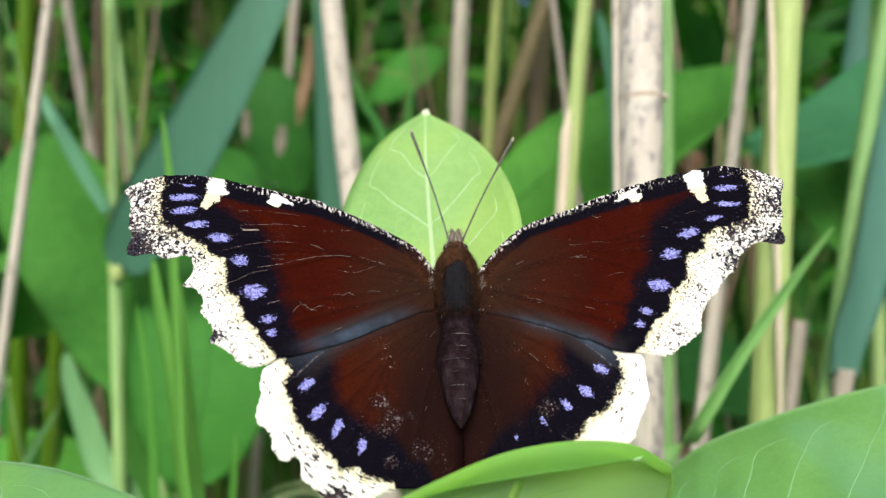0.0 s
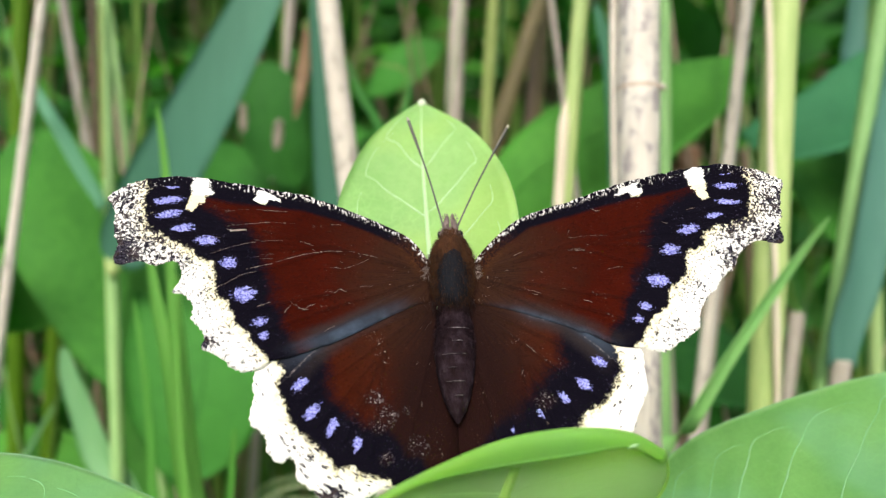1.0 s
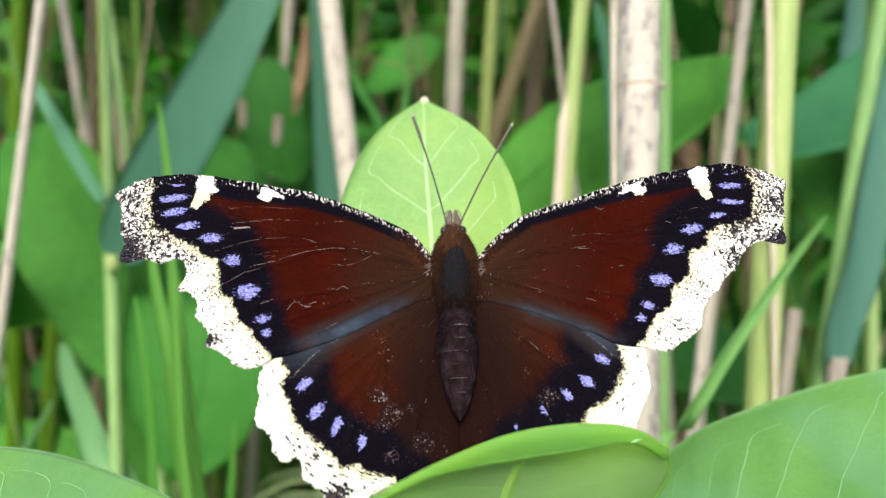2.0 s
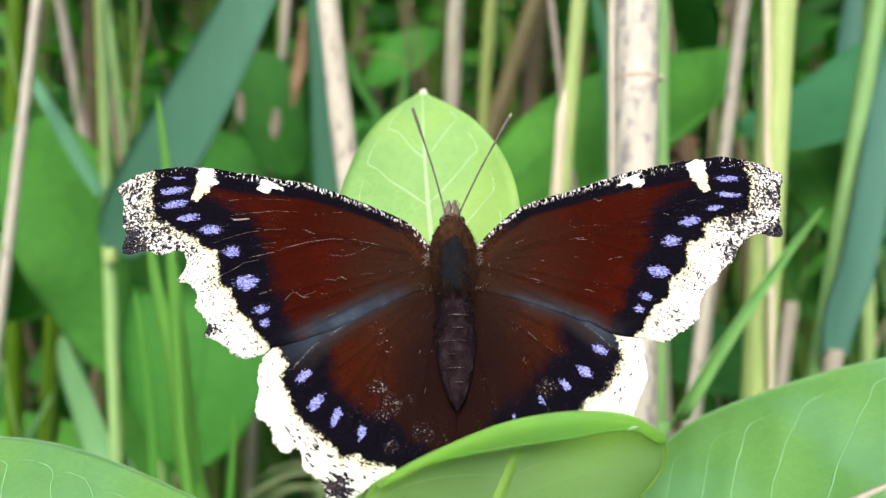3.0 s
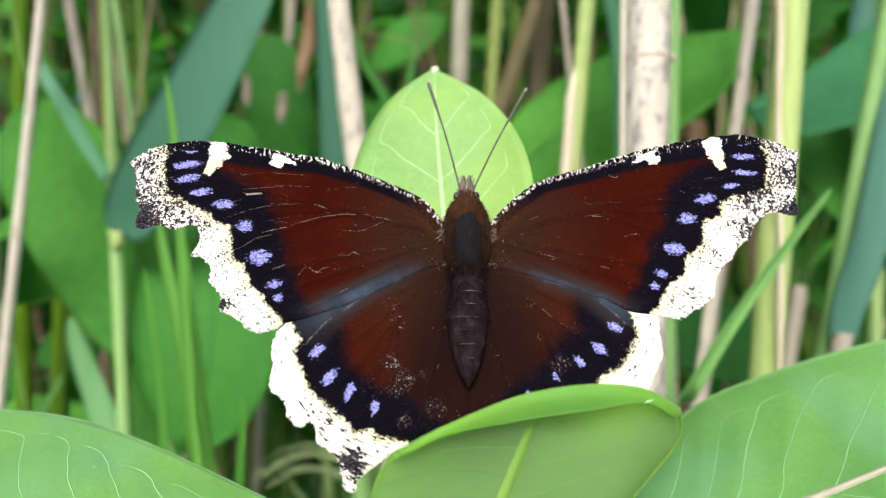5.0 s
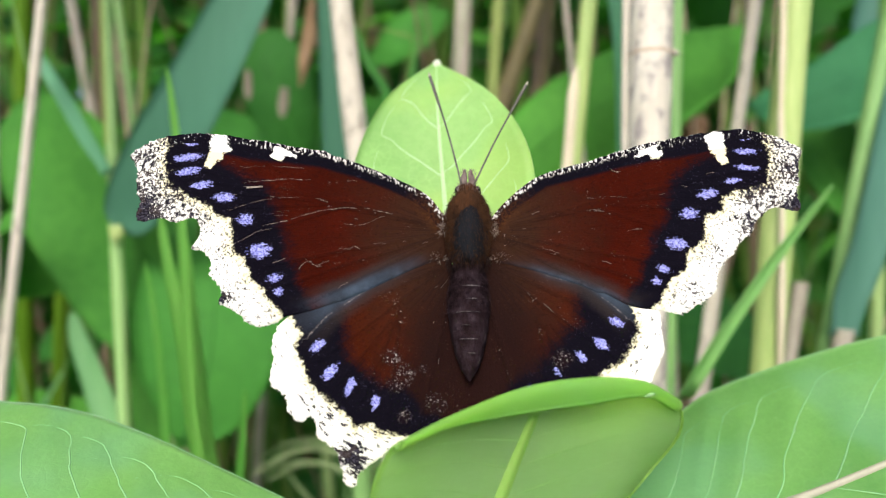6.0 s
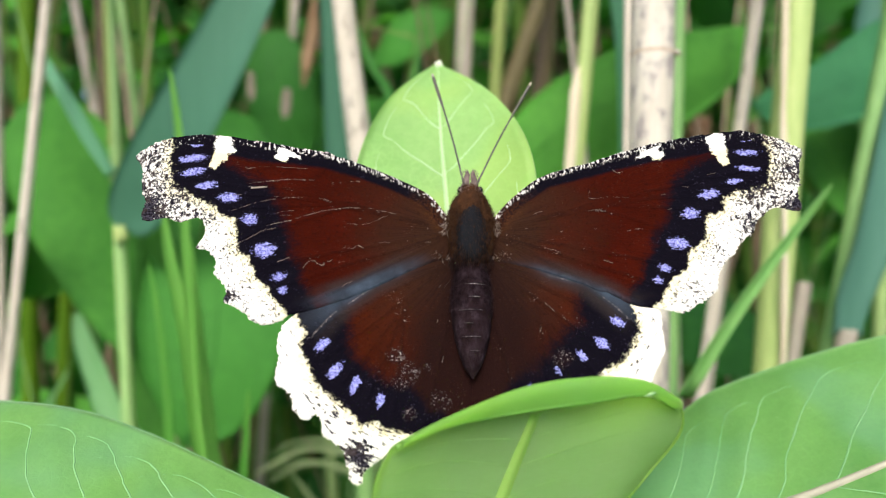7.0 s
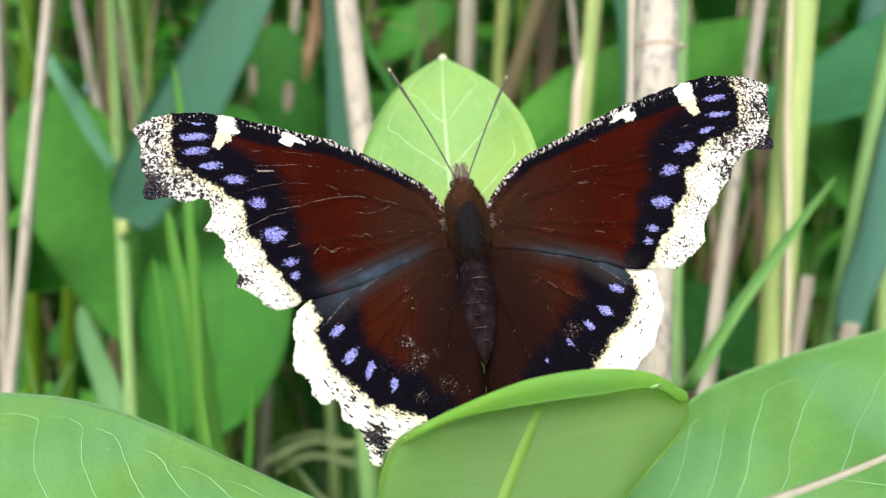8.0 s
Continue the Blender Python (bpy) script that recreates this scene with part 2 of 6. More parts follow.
def wing_mat(name, cream_w, black_w, costal, field_hi, field_lo, streak, peppered, dashed):
    """Scaled wing: cream margin, black band with lilac spots, maroon field. Distances from the edges are in millimetres."""
    m, nt, b = base_mat(name, 0.85, 0.012)

    def att(n):
        a = nt.nodes.new("ShaderNodeAttribute")
        a.attribute_name = n
        return a.outputs["Fac"]

    def sub(n):
        return calc(nt, "SUBTRACT", n, 0.5)

    vec = coords(nt)
    grain = noise_tex(nt, vec, 3600, 2, 0.7)
    coarse = noise_tex(nt, vec, 1500, 3, 0.7)
    fine = noise_tex(nt, vec, 5200, 2, 0.6)
    soft_n = noise_tex(nt, vec, 160, 3)
    # scales lie in rows that fan out from the wing base
    row_v = nt.nodes.new("ShaderNodeCombineXYZ")
    nt.links.new(calc(nt, "MULTIPLY", att("fan"), 220.0), row_v.inputs[0])
    nt.links.new(calc(nt, "MULTIPLY", att("reach"), 0.35), row_v.inputs[1])
    rows = noise_tex(nt, row_v.outputs[0], 1.0, 3, 0.6)
    margin = calc(nt, "ADD", att("margin"), calc(nt, "ADD", calc(nt, "MULTIPLY", sub(coarse), 1.6), calc(nt, "MULTIPLY", sub(grain), 1.0)))
    # maroon field with faint darker rays and paler base
    field = ramp(nt, calc(nt, "ADD", calc(nt, "MULTIPLY", rows, 0.4), calc(nt, "MULTIPLY", soft_n, 0.6)), [(0.3, field_lo), (0.7, field_hi)])
    basal = step(nt, calc(nt, "ADD", att("reach"), calc(nt, "MULTIPLY", sub(soft_n), 9.0)), 3.0, 16.0)
    field = mix(nt, basal, (0.026, 0.0112, 0.0066), field)
    field = mix(nt, calc(nt, "MULTIPLY", step(nt, calc(nt, "ADD", att("inner"), calc(nt, "MULTIPLY", sub(soft_n), 4.0)), 11.5, 2.5), 0.93), field, (0.0098, 0.0042, 0.0038))
    vein = step(nt, calc(nt, "ADD", att("vein"), calc(nt, "MULTIPLY", sub(grain), 0.25)), 0.3, 0.1)
    field = mix(nt, calc(nt, "MULTIPLY", calc(nt, "MULTIPLY", vein, step(nt, soft_n, 0.42, 0.6)), 0.38), field, (0.0065, 0.0032, 0.0025))
    ray_n = step(nt, noise_tex(nt, row_v.outputs[0], 0.16, 2, 0.5), 0.5, 0.62)
    near = step(nt, calc(nt, "ADD", att("reach"), calc(nt, "MULTIPLY", sub(soft_n), 6.0)), 11.0, 4.0)
    field = mix(nt, calc(nt, "MULTIPLY", calc(nt, "MULTIPLY", ray_n, near), 0.45), field, (0.007, 0.0036, 0.004))
    # single pale scales scattered over the field, thicker along the veins
    cloud = noise_tex(nt, vec, 330, 3, 0.6)
    dust = calc(nt, "MULTIPLY", step(nt, fine, 0.6, 0.7), calc(nt, "ADD", 0.06, calc(nt, "MULTIPLY", step(nt, cloud, 0.5, 0.72), 0.45)))
    field = mix(nt, dust, field, (0.11, 0.055, 0.04))
    pits = step(nt, noise_tex(nt, vec, 3000, 2, 0.7), 0.42, 0.34)
    field = mix(nt, calc(nt, "MULTIPLY", pits, 0.35), field, (0.004, 0.0015, 0.001))
    flake = calc(nt, "MULTIPLY", step(nt, noise_tex(nt, vec, 3900, 2, 0.6), 0.66, 0.71), step(nt, calc(nt, "ADD", cloud, calc(nt, "MULTIPLY", vein, 0.06)), 0.6, 0.68))
    field = mix(nt, calc(nt, "MULTIPLY", flake, 0.55), field, (0.42, 0.33, 0.28))
    band = step(nt, calc(nt, "ADD", margin, calc(nt, "MULTIPLY", sub(rows), 1.0)), black_w + 1.1, black_w - 0.9)
    costa = step(nt, calc(nt, "ADD", att("costa"), calc(nt, "MULTIPLY", sub(rows), 0.8)), costal + 0.35, costal - 0.35)
    black = mix(nt, calc(nt, "MULTIPLY", step(nt, grain, 0.6, 0.76), calc(nt, "ADD", 0.35, step(nt, cloud, 0.48, 0.62))), (0.0034, 0.0027, 0.0052), (0.03, 0.026, 0.042))
    col = mix(nt, calc(nt, "MAXIMUM", band, costa), field, black)
    # rusty scales where the leading edge meets the thorax
    root_hair = calc(nt, "MULTIPLY", step(nt, calc(nt, "ADD", att("reach"), calc(nt, "MULTIPLY", sub(coarse), 5.0)), 8.5, 3.5), step(nt, att("costa"), 5.0, 2.0))
    col = mix(nt, calc(nt, "MULTIPLY", root_hair, calc(nt, "ADD", 0.15, calc(nt, "MULTIPLY", step(nt, grain, 0.4, 0.65), 0.5))), col, (0.062, 0.022, 0.007))
    # worn, dusty patches where the scales are gone
    thin = step(nt, calc(nt, "ADD", att("worn"), calc(nt, "MULTIPLY", sub(cloud), 1.6)), 1.1, 0.3)
    col = mix(nt, calc(nt, "MULTIPLY", thin, 0.5), col, (0.013, 0.006, 0.0065))
    worn = calc(nt, "MULTIPLY", thin, calc(nt, "MAXIMUM", step(nt, noise_tex(nt, vec, 4600, 2, 0.6), 0.58, 0.7), calc(nt, "MULTIPLY", step(nt, coarse, 0.6, 0.66), 0.35)))
    col = mix(nt, calc(nt, "MULTIPLY", worn, 0.62), col, (0.42, 0.36, 0.35))
    # smoky costal ray of the hindwing, folded along a line: bluish with a painted sheen above it, brown below
    along = calc(nt, "MULTIPLY", step(nt, att("reach"), 3.5, 11.0), step(nt, calc(nt, "ADD", att("reach"), calc(nt, "MULTIPLY", sub(cloud), 6.0)), 20.5, 14.5))
    painted_sheen = mix(nt, step(nt, cloud, 0.35, 0.7), (0.024, 0.033, 0.047), (0.046, 0.066, 0.095))
    side_v = calc(nt, "ADD", att("ray"), calc(nt, "MULTIPLY", sub(grain), 0.12))
    low = calc(nt, "MULTIPLY", step(nt, calc(nt, "ADD", side_v, calc(nt, "MULTIPLY", sub(coarse), 0.9)), -2.6, -0.5), 0.75)
    col = mix(nt, calc(nt, "MULTIPLY", low, along), col, (0.024, 0.0185, 0.018))
    col = mix(nt, calc(nt, "MULTIPLY", calc(nt, "MULTIPLY", step(nt, calc(nt, "ADD", side_v, calc(nt, "MULTIPLY", sub(soft_n), 0.8)), -0.8, 0.8), 0.8), along), col, painted_sheen)
    crease = calc(nt, "MULTIPLY", step(nt, calc(nt, "ABSOLUTE", side_v), 0.14, 0.04), calc(nt, "MULTIPLY", calc(nt, "MULTIPLY", step(nt, att("reach"), 7.0, 12.0), step(nt, att("inner"), 60.0, 50.0)), step(nt, cloud, 0.45, 0.6)))
    col = mix(nt, calc(nt, "MULTIPLY", crease, calc(nt, "ADD", 0.15, calc(nt, "MULTIPLY", step(nt, grain, 0.5, 0.6), 0.6))), col, (0.2, 0.17, 0.16))
    spot = step(nt, calc(nt, "ADD", calc(nt, "ADD", att("spot"), calc(nt, "MULTIPLY", sub(rows), streak)), calc(nt, "ADD", calc(nt, "MULTIPLY", sub(coarse), 0.9), calc(nt, "MULTIPLY", sub(grain), 1.5))), 0.86, 0.66)
    lilac = mix(nt, step(nt, fine, 0.35, 0.62), (0.07, 0.07, 0.23), (0.30, 0.31, 0.66))
    col = mix(nt, spot, col, lilac)
    cream = mix(nt, step(nt, calc(nt, "ADD", margin, calc(nt, "MULTIPLY", sub(coarse), 2.5)), 1.4, cream_w + 0.4), (0.68, 0.665, 0.6), (0.64, 0.58, 0.36))
    speck_n = noise_tex(nt, coords(nt), 3600, 3, 0.7)
    speckle = step(nt, calc(nt, "ADD", speck_n, calc(nt, "ADD", att("dark"), calc(nt, "MULTIPLY", sub(cloud), 0.25))), 0.565 - peppered, 0.62 - peppered)
    dash_v = nt.nodes.new("ShaderNodeCombineXYZ")
    nt.links.new(calc(nt, "MULTIPLY", att("fan"), 22.0), dash_v.inputs[0])
    nt.links.new(calc(nt, "MULTIPLY", att("reach"), 2.6), dash_v.inputs[1])
    dash = step(nt, calc(nt, "ADD", noise_tex(nt, dash_v.outputs[0], 1.0, 3, 0.7), calc(nt, "ADD", calc(nt, "MULTIPLY", att("dark"), 0.85), calc(nt, "MULTIPLY", sub(cloud), 0.35))), 0.63 - dashed, 0.655 - dashed)
    ink = mix(nt, step(nt, fine, 0.45, 0.65), (0.006, 0.005, 0.008), (0.05, 0.045, 0.06))
    ink = mix(nt, calc(nt, "MULTIPLY", step(nt, noise_tex(nt, vec, 900, 2, 0.6), 0.5, 0.6), 0.15), ink, (0.12, 0.08, 0.05))
    cream = mix(nt, calc(nt, "MAXIMUM", speckle, dash), cream, ink)
    edge = step(nt, margin, cream_w + 0.3, cream_w - 0.15)
    col = mix(nt, edge, col, cream)
    patch = step(nt, calc(nt, "ADD", att("patch"), calc(nt, "ADD", calc(nt, "MULTIPLY", sub(rows), 0.7), calc(nt, "ADD", calc(nt, "MULTIPLY", sub(coarse), 0.8), calc(nt, "MULTIPLY", sub(grain), 0.9)))), 1.0, 0.85)
    col = mix(nt, patch, col, mix(nt, step(nt, att("costa"), 1.7, 2.4), (0.74, 0.72, 0.66), (0.67, 0.59, 0.38)))
    # salt-and-pepper fringe along the leading edge
    salt = step(nt, calc(nt, "ADD", noise_tex(nt, coords(nt, (1.7, 0.8, 1)), 2700, 2, 0.6), calc(nt, "MULTIPLY", calc(nt, "SUBTRACT", att("fringe"), 1.0), 0.16)), 0.53, 0.585)
    salt = calc(nt, "MULTIPLY", salt, step(nt, calc(nt, "ADD", att("costa"), calc(nt, "MULTIPLY", sub(coarse), 1.6)), 1.15, 0.5))
    col = mix(nt, calc(nt, "MULTIPLY", salt, 0.9), col, (0.68, 0.65, 0.59))
    nt.links.new(col, b.inputs["Base Color"])
    h = calc(nt, "ADD", calc(nt, "MULTIPLY", grain, 0.4), calc(nt, "ADD", calc(nt, "MULTIPLY", rows, 0.5), calc(nt, "MULTIPLY", vein, 0.6)))
    bump(nt, h, b, 0.5, 0.0002)
    return m


WING_FORE = wing_mat("forewing_scales", 3.1, 8.3, 2.6, (0.038, 0.004, 0.0016), (0.017, 0.0023, 0.0011), 1.3, 0.0, 0.0)
WING_HIND = wing_mat("hindwing_scales", 2.7, 7.4, 0.0, (0.05, 0.0072, 0.002), (0.019, 0.004, 0.0016), 0.4, -0.075, 0.05)


def fur_mat(name, stops, scale=1500.0, stretch=(1, 0.25, 1), gloss=0.15):
    m, nt, b = base_mat(name, 0.85, gloss)
    f = noise_tex(nt, coords(nt, stretch), scale, 4, 0.75)
    nt.links.new(ramp(nt, f, stops), b.inputs["Base Color"])
    bump(nt, f, b, 0.9, 0.0004)
    return m


FUR_RUST = fur_mat("rust_fur", [(0.3, (0.016, 0.0065, 0.0022)), (0.6, (0.05, 0.0185, 0.0055)), (0.8, (0.11, 0.047, 0.016))])
# the last, bluest stop paints a glint on the dark back
FUR_DARK = fur_mat("thorax_dark_glint", [(0.3, (0.003, 0.0032, 0.0045)), (0.66, (0.0058, 0.0072, 0.0105)), (0.82, (0.022, 0.034, 0.055))])
ABDO = fur_mat("abdomen_fur", [(0.35, (0.0085, 0.0045, 0.005)), (0.52, (0.0155, 0.009, 0.011)), (0.66, (0.03, 0.02, 0.0245)), (0.82, (0.1, 0.08, 0.088))], 800.0, (1, 0.6, 1), 0.03)
FUR_BROWN = fur_mat("inner_margin_hair", [(0.3, (0.007, 0.0027, 0.002)), (0.6, (0.014, 0.0053, 0.004)), (0.85, (0.026, 0.012, 0.01))])
PALP = fur_mat("palp_fur", [(0.3, (0.05, 0.035, 0.03)), (0.65, (0.25, 0.19, 0.17)), (0.85, (0.5, 0.43, 0.4))])
BAND_PALE = fur_mat("segment_fringe", [(0.35, (0.014, 0.01, 0.011)), (0.52, (0.05, 0.04, 0.042)), (0.7, (0.26, 0.225, 0.23))], 1500, (1, 1, 1))
ANTENNA = fur_mat("antenna_shaft", [(0.3, (0.045, 0.043, 0.035)), (0.7, (0.17, 0.16, 0.135))], 3000)
TIP_PALE = fur_mat("antenna_tip", [(0.3, (0.35, 0.31, 0.2)), (0.7, (0.55, 0.5, 0.38))], 3000)
HAIR = fur_mat("loose_scales", [(0.33, (0.05, 0.035, 0.028)), (0.55, (0.24, 0.19, 0.16)), (0.75, (0.46, 0.4, 0.35))], 1200, (1, 1, 1))
EYE = base_mat("compound_eye", 0.25, 0.5)[0]
EYE.node_tree.nodes["Principled BSDF"].inputs["Base Color"].default_value = (0.015, 0.01, 0.008, 1)


# ---- geometry helpers ----
ORIGIN = {}


def thing(name, base, label, category, group="", kind=""):
    ob = new(name)
    ob.location = base
    ob.empty_display_size = 0.01
    ORIGIN[ob] = Vector(base)
    return tagged(ob, label, category, group, kind)


def part(name, bm, material, parent, label="", smooth=True):
    o = ORIGIN.get(parent, Vector())
    me = bpy.data.meshes.new(name)
    for v in bm.verts:
        v.co -= o
    for f in bm.faces:
        f.smooth = smooth
    bm.to_mesh(me)
    bm.free()
    me.materials.append(material)
    ob = new(name, me)
    ob.parent = parent
    ORIGIN[ob] = o
    return tagged(ob, label)


def bezier(pts, n):
    """Catmull-Rom through the points, n + 1 samples."""
    p = [Vector(q) for q in pts]
    p = [p[0] * 2 - p[1]] + p + [p[-1] * 2 - p[-2]]
    out = []
    k = len(p) - 3
    for i in range(n + 1):
        s = i / n * k
        j = min(int(s), k - 1)
        u = s - j
        a, b, c, d = p[j:j + 4]
        out.append(0.5 * ((2 * b) + (c - a) * u + (2 * a - 5 * b + 4 * c - d) * u * u + (3 * b - a - 3 * c + d) * u ** 3))
    return out


def tube(bm, pts, radii, sides=8, cap=True):
    rings = []
    side = None
    for i, p in enumerate(pts):
        d = (pts[min(i + 1, len(pts) - 1)] - pts[max(i - 1, 0)]).normalized()
        if side is None:
            side = d.orthogonal().normalized()
        side = (side - d * side.dot(d)).normalized()
        up = d.cross(side)
        rings.append([bm.verts.new(p + (side * math.cos(a) + up * math.sin(a)) * radii[i]) for a in (2 * math.pi * k / sides for k in range(sides))])
    for a, b in zip(rings, rings[1:]):
        for k in range(sides):
            bm.faces.new((a[k], a[(k + 1) % sides], b[(k + 1) % sides], b[k]))
    if cap:
        for f in (bm.faces.new(rings[0][::-1]), bm.faces.new(rings[-1])):
            for e in f.edges:
                e.smooth = False


def shell(bm, grid, thick, under=0):
    """Closed sheet of the given thickness over a grid of points."""
    n, m = len(grid), len(grid[0])
    nor = []
    for i in range(n):
        row = []
        for j in range(m):
            a = grid[min(i + 1, n - 1)][j] - grid[max(i - 1, 0)][j]
            b = grid[i][min(j + 1, m - 1)] - grid[i][max(j - 1, 0)]
            c = a.cross(b)
            row.append(c.normalized() if c.length > 1e-12 else Vector((0, 0, 1)))
        nor.append(row)
    top = [[bm.verts.new(grid[i][j]) for j in range(m)] for i in range(n)]
    bot = [[bm.verts.new(grid[i][j] + nor[i][j] * thick) for j in range(m)] for i in range(n)]
    for i in range(n - 1):
        for j in range(m - 1):
            bm.faces.new((top[i][j], top[i + 1][j], top[i + 1][j + 1], top[i][j + 1])).material_index = under
            bm.faces.new((bot[i][j], bot[i][j + 1], bot[i + 1][j + 1], bot[i + 1][j]))
    for i in range(n - 1):
        for j in (0, m - 1):
            bm.faces.new((top[i][j], top[i + 1][j], bot[i + 1][j], bot[i][j]))
    for j in range(m - 1):
        for i in (0, n - 1):
            bm.faces.new((top[i][j], top[i][j + 1], bot[i][j + 1], bot[i][j]))


def oval(s, sharp=0.75, belly=0.45):
    """Width of a leaf along its length, 0 to 1."""
    k = math.log(0.5) / math.log(belly)
    return max(0.0, math.sin(math.pi * s ** k)) ** sharp


class Leaf:
    """A leaf blade: a spine, a side vector at its two ends, a half width, and a lift of the edges."""

    def __init__(self, spine, side, half, cup=0.15, ripple=0.0, sharp=0.75, belly=0.45, side_tip=None, seed=0, root=0.0, quilt=(0, 0.0, 0.0)):
        self.pts = bezier(spine, 40)
        self.quilt = quilt
        self.side = [Vector(side).normalized(), Vector(side_tip or side).normalized()]
        self.half, self.cup, self.ripple, self.sharp, self.belly, self.seed, self.root = half, cup, ripple, sharp, belly, seed, root

    def at(self, s, v, lift=0.0):
        k = min(max(s, 0.0), 1.0) * 40
        j = min(int(k), 39)
        p = self.pts[j].lerp(self.pts[j + 1], k - j)
        d = (self.pts[j + 1] - self.pts[j]).normalized()
        sd = self.side[0].lerp(self.side[1], s)
        sd = (sd - d * sd.dot(d)).normalized()
        up = sd.cross(d)
        w = self.half * max(oval(s, self.sharp, self.belly), self.root * (1 - s) ** 2)
        wave = self.ripple * self.half * noise.noise(Vector((s * 5, v * 1.3 + self.seed, self.seed * 2.1))) * (0.3 + abs(v))
        cells, swell, slant = self.quilt
        if cells:
            # the blade swells between the side veins
            u = (s - slant * abs(v) ** 0.85 * (1 - s * 0.3) - 0.05) / 0.8 * cells
            wave -= swell * (0.25 + 0.75 * abs(math.sin(math.pi * u))) * max(0.0, math.sin(math.pi * min(1.0, abs(v)))) ** 0.6 * max(0.0, min(1.0, 4 * s - 0.7, 4 * (1 - s)))
        return p + sd * (w * v) + up * (w * self.cup * v * v + wave + lift)

    def build(self, parent, mat, name="leaf", label="", thick=0.0003, n=28, m=14, veins=0, vein_mat=None, rib=0.0006, rib_mat=None, vein_r=0.00022, slant=0.22, rib_from=0.0, rim=0.0):
        bm = bmesh.new()
        shell(bm, [[self.at(max(0.002, min(0.998, i / n)), j / m * 2 - 1) for j in range(m + 1)] for i in range(n + 1)], thick)
        ob = part(name, bm, mat, parent, label)
        if rib:
            bm = bmesh.new()
            ss = [rib_from + (0.97 - rib_from) * i / 24 for i in range(25)]
            tube(bm, [self.at(s, 0, -rib * 0.35 * (1.05 - s)) for s in ss], [rib * (1.05 - s) for s in ss], 8)
            part("midrib", bm, rib_mat or VEIN, ob, "pale raised midrib")
        if rim:
            for sgn in (-1, 1):
                bm = bmesh.new()
                tube(bm, [self.at(0.01 + 0.98 * i / 60, sgn * 0.995) for i in range(61)], [rim * (0.8 + 0.4 * noise.noise(Vector((i * 0.7, sgn, 2)))) for i in range(61)], 6)
                part("rim", bm, LEAF_RIM, ob, "pale downy leaf margin")
        rng = random.Random(self.seed + 5)
        for i in range(veins):
            s0 = 0.05 + 0.8 * (i + 0.25 * rng.random()) / veins
            for sgn in (-1, 1):
                bm = bmesh.new()
                e = 0.86 + 0.06 * rng.random()
                q = [Vector((s0 + slant * (u ** 0.85) * (1 - s0 * 0.3) + 0.010 * math.sin(u * 5 + i) + 0.010 * noise.noise(Vector((u * 5, i * 3.1, sgn + self.seed))), sgn * e * u, 0)) for u in (k / 7 for k in range(7))]
                # near the margin it bends towards the tip and runs into the next one
                for k in range(1, 5):
                    q.append(q[6] + Vector((0.19 * k * 0.8 / veins + 0.01 * k, sgn * e * (0.05 * math.sin(k * 0.8) - 0.008 * k * k), 0)))
                q = bezier(q, 40)
                tube(bm, [self.at(min(c.x, 0.985), c.y, -vein_r * 0.2) for c in q], [vein_r * (1.1 - 0.5 * k / 40 if k < 25 else max(0.25, 0.8 - 0.06 * (k - 25))) * (0.85 + 0.45 * noise.noise(Vector((k * 0.35, i * 2.3, sgn)))) for k in range(41)], 5)
                part("vein", bm, vein_mat or VEIN, ob)
        return ob


def reed(name, label, a, b, r, mat, category="reed", top=1.5, gap=0.17, node_at=None, node_mat=None, group="reed stalks", bow=0.004, end=None, sides=12, ring=1.0):
    """A reed culm through the two points a (upper) and b (lower), from the ground up, as internodes with a raised ring between."""
    a, b = Vector(a), Vector(b)
    d = (a - b) / (a.z - b.z)
    base = b - d * b.z
    tip = end if end is not None else top
    ob = thing(name, (base.x, base.y, 0), label, category, group)
    rng = random.Random(int(abs(base.x) * 1e5) + int(base.y * 1e4))
    ph = rng.random() * 6

    def at(z):
        q = base + d * z
        env = min(abs(z - a.z), abs(z - b.z), 0.3) / 0.3
        return q + Vector((math.sin(z * 9 + ph), math.cos(z * 7 + ph), 0)) * bow * env * (0 if b.z < z < a.z else 1)

    z0 = (node_at if node_at is not None else rng.uniform(0.0, gap)) % gap
    cuts = [0.0] + [z for z in (z0 + gap * k for k in range(int(tip / gap) + 2)) if 0.02 < z < tip - 0.01] + [tip]
    for lo, hi in zip(cuts, cuts[1:]):
        bm = bmesh.new()
        n = max(3, int((hi - lo) / 0.02))
        zs = [lo + (hi - lo) * i / n for i in range(n + 1)]
        rr = [r * (1.08 - 0.12 * z / max(tip, 0.5)) * (1 + 0.05 * noise.noise(Vector((z * 30, ph, 0)))) * (1.06 if i in (0, n) else 1) for i, z in enumerate(zs)]
        tube(bm, [at(z) for z in zs], rr, sides)
        part("internode", bm, mat, ob)
        if lo > 0.02:
            bm = bmesh.new()
            tube(bm, [at(lo + k * r * 0.1) for k in (-2, -1, 0, 1, 2)], [r * k * ring for k in (1.0, 1.05, 1.13, 1.06, 1.0)], sides)
            part("node_ring", bm, node_mat or mat, ob)
    return ob


def blade(parent, spine, half, mat, side, name="blade", label="", cup=0.25, sharp=0.5, belly=0.35, side_tip=None, n=30, seed=1, rib=0.0, root=0.5, ripple=0.05):
    lf = Leaf(spine, side, half, cup, ripple, sharp, belly, side_tip, seed, root)
    return lf.build(parent, mat, name, label, 0.00025, n, 8, 0, None, rib)


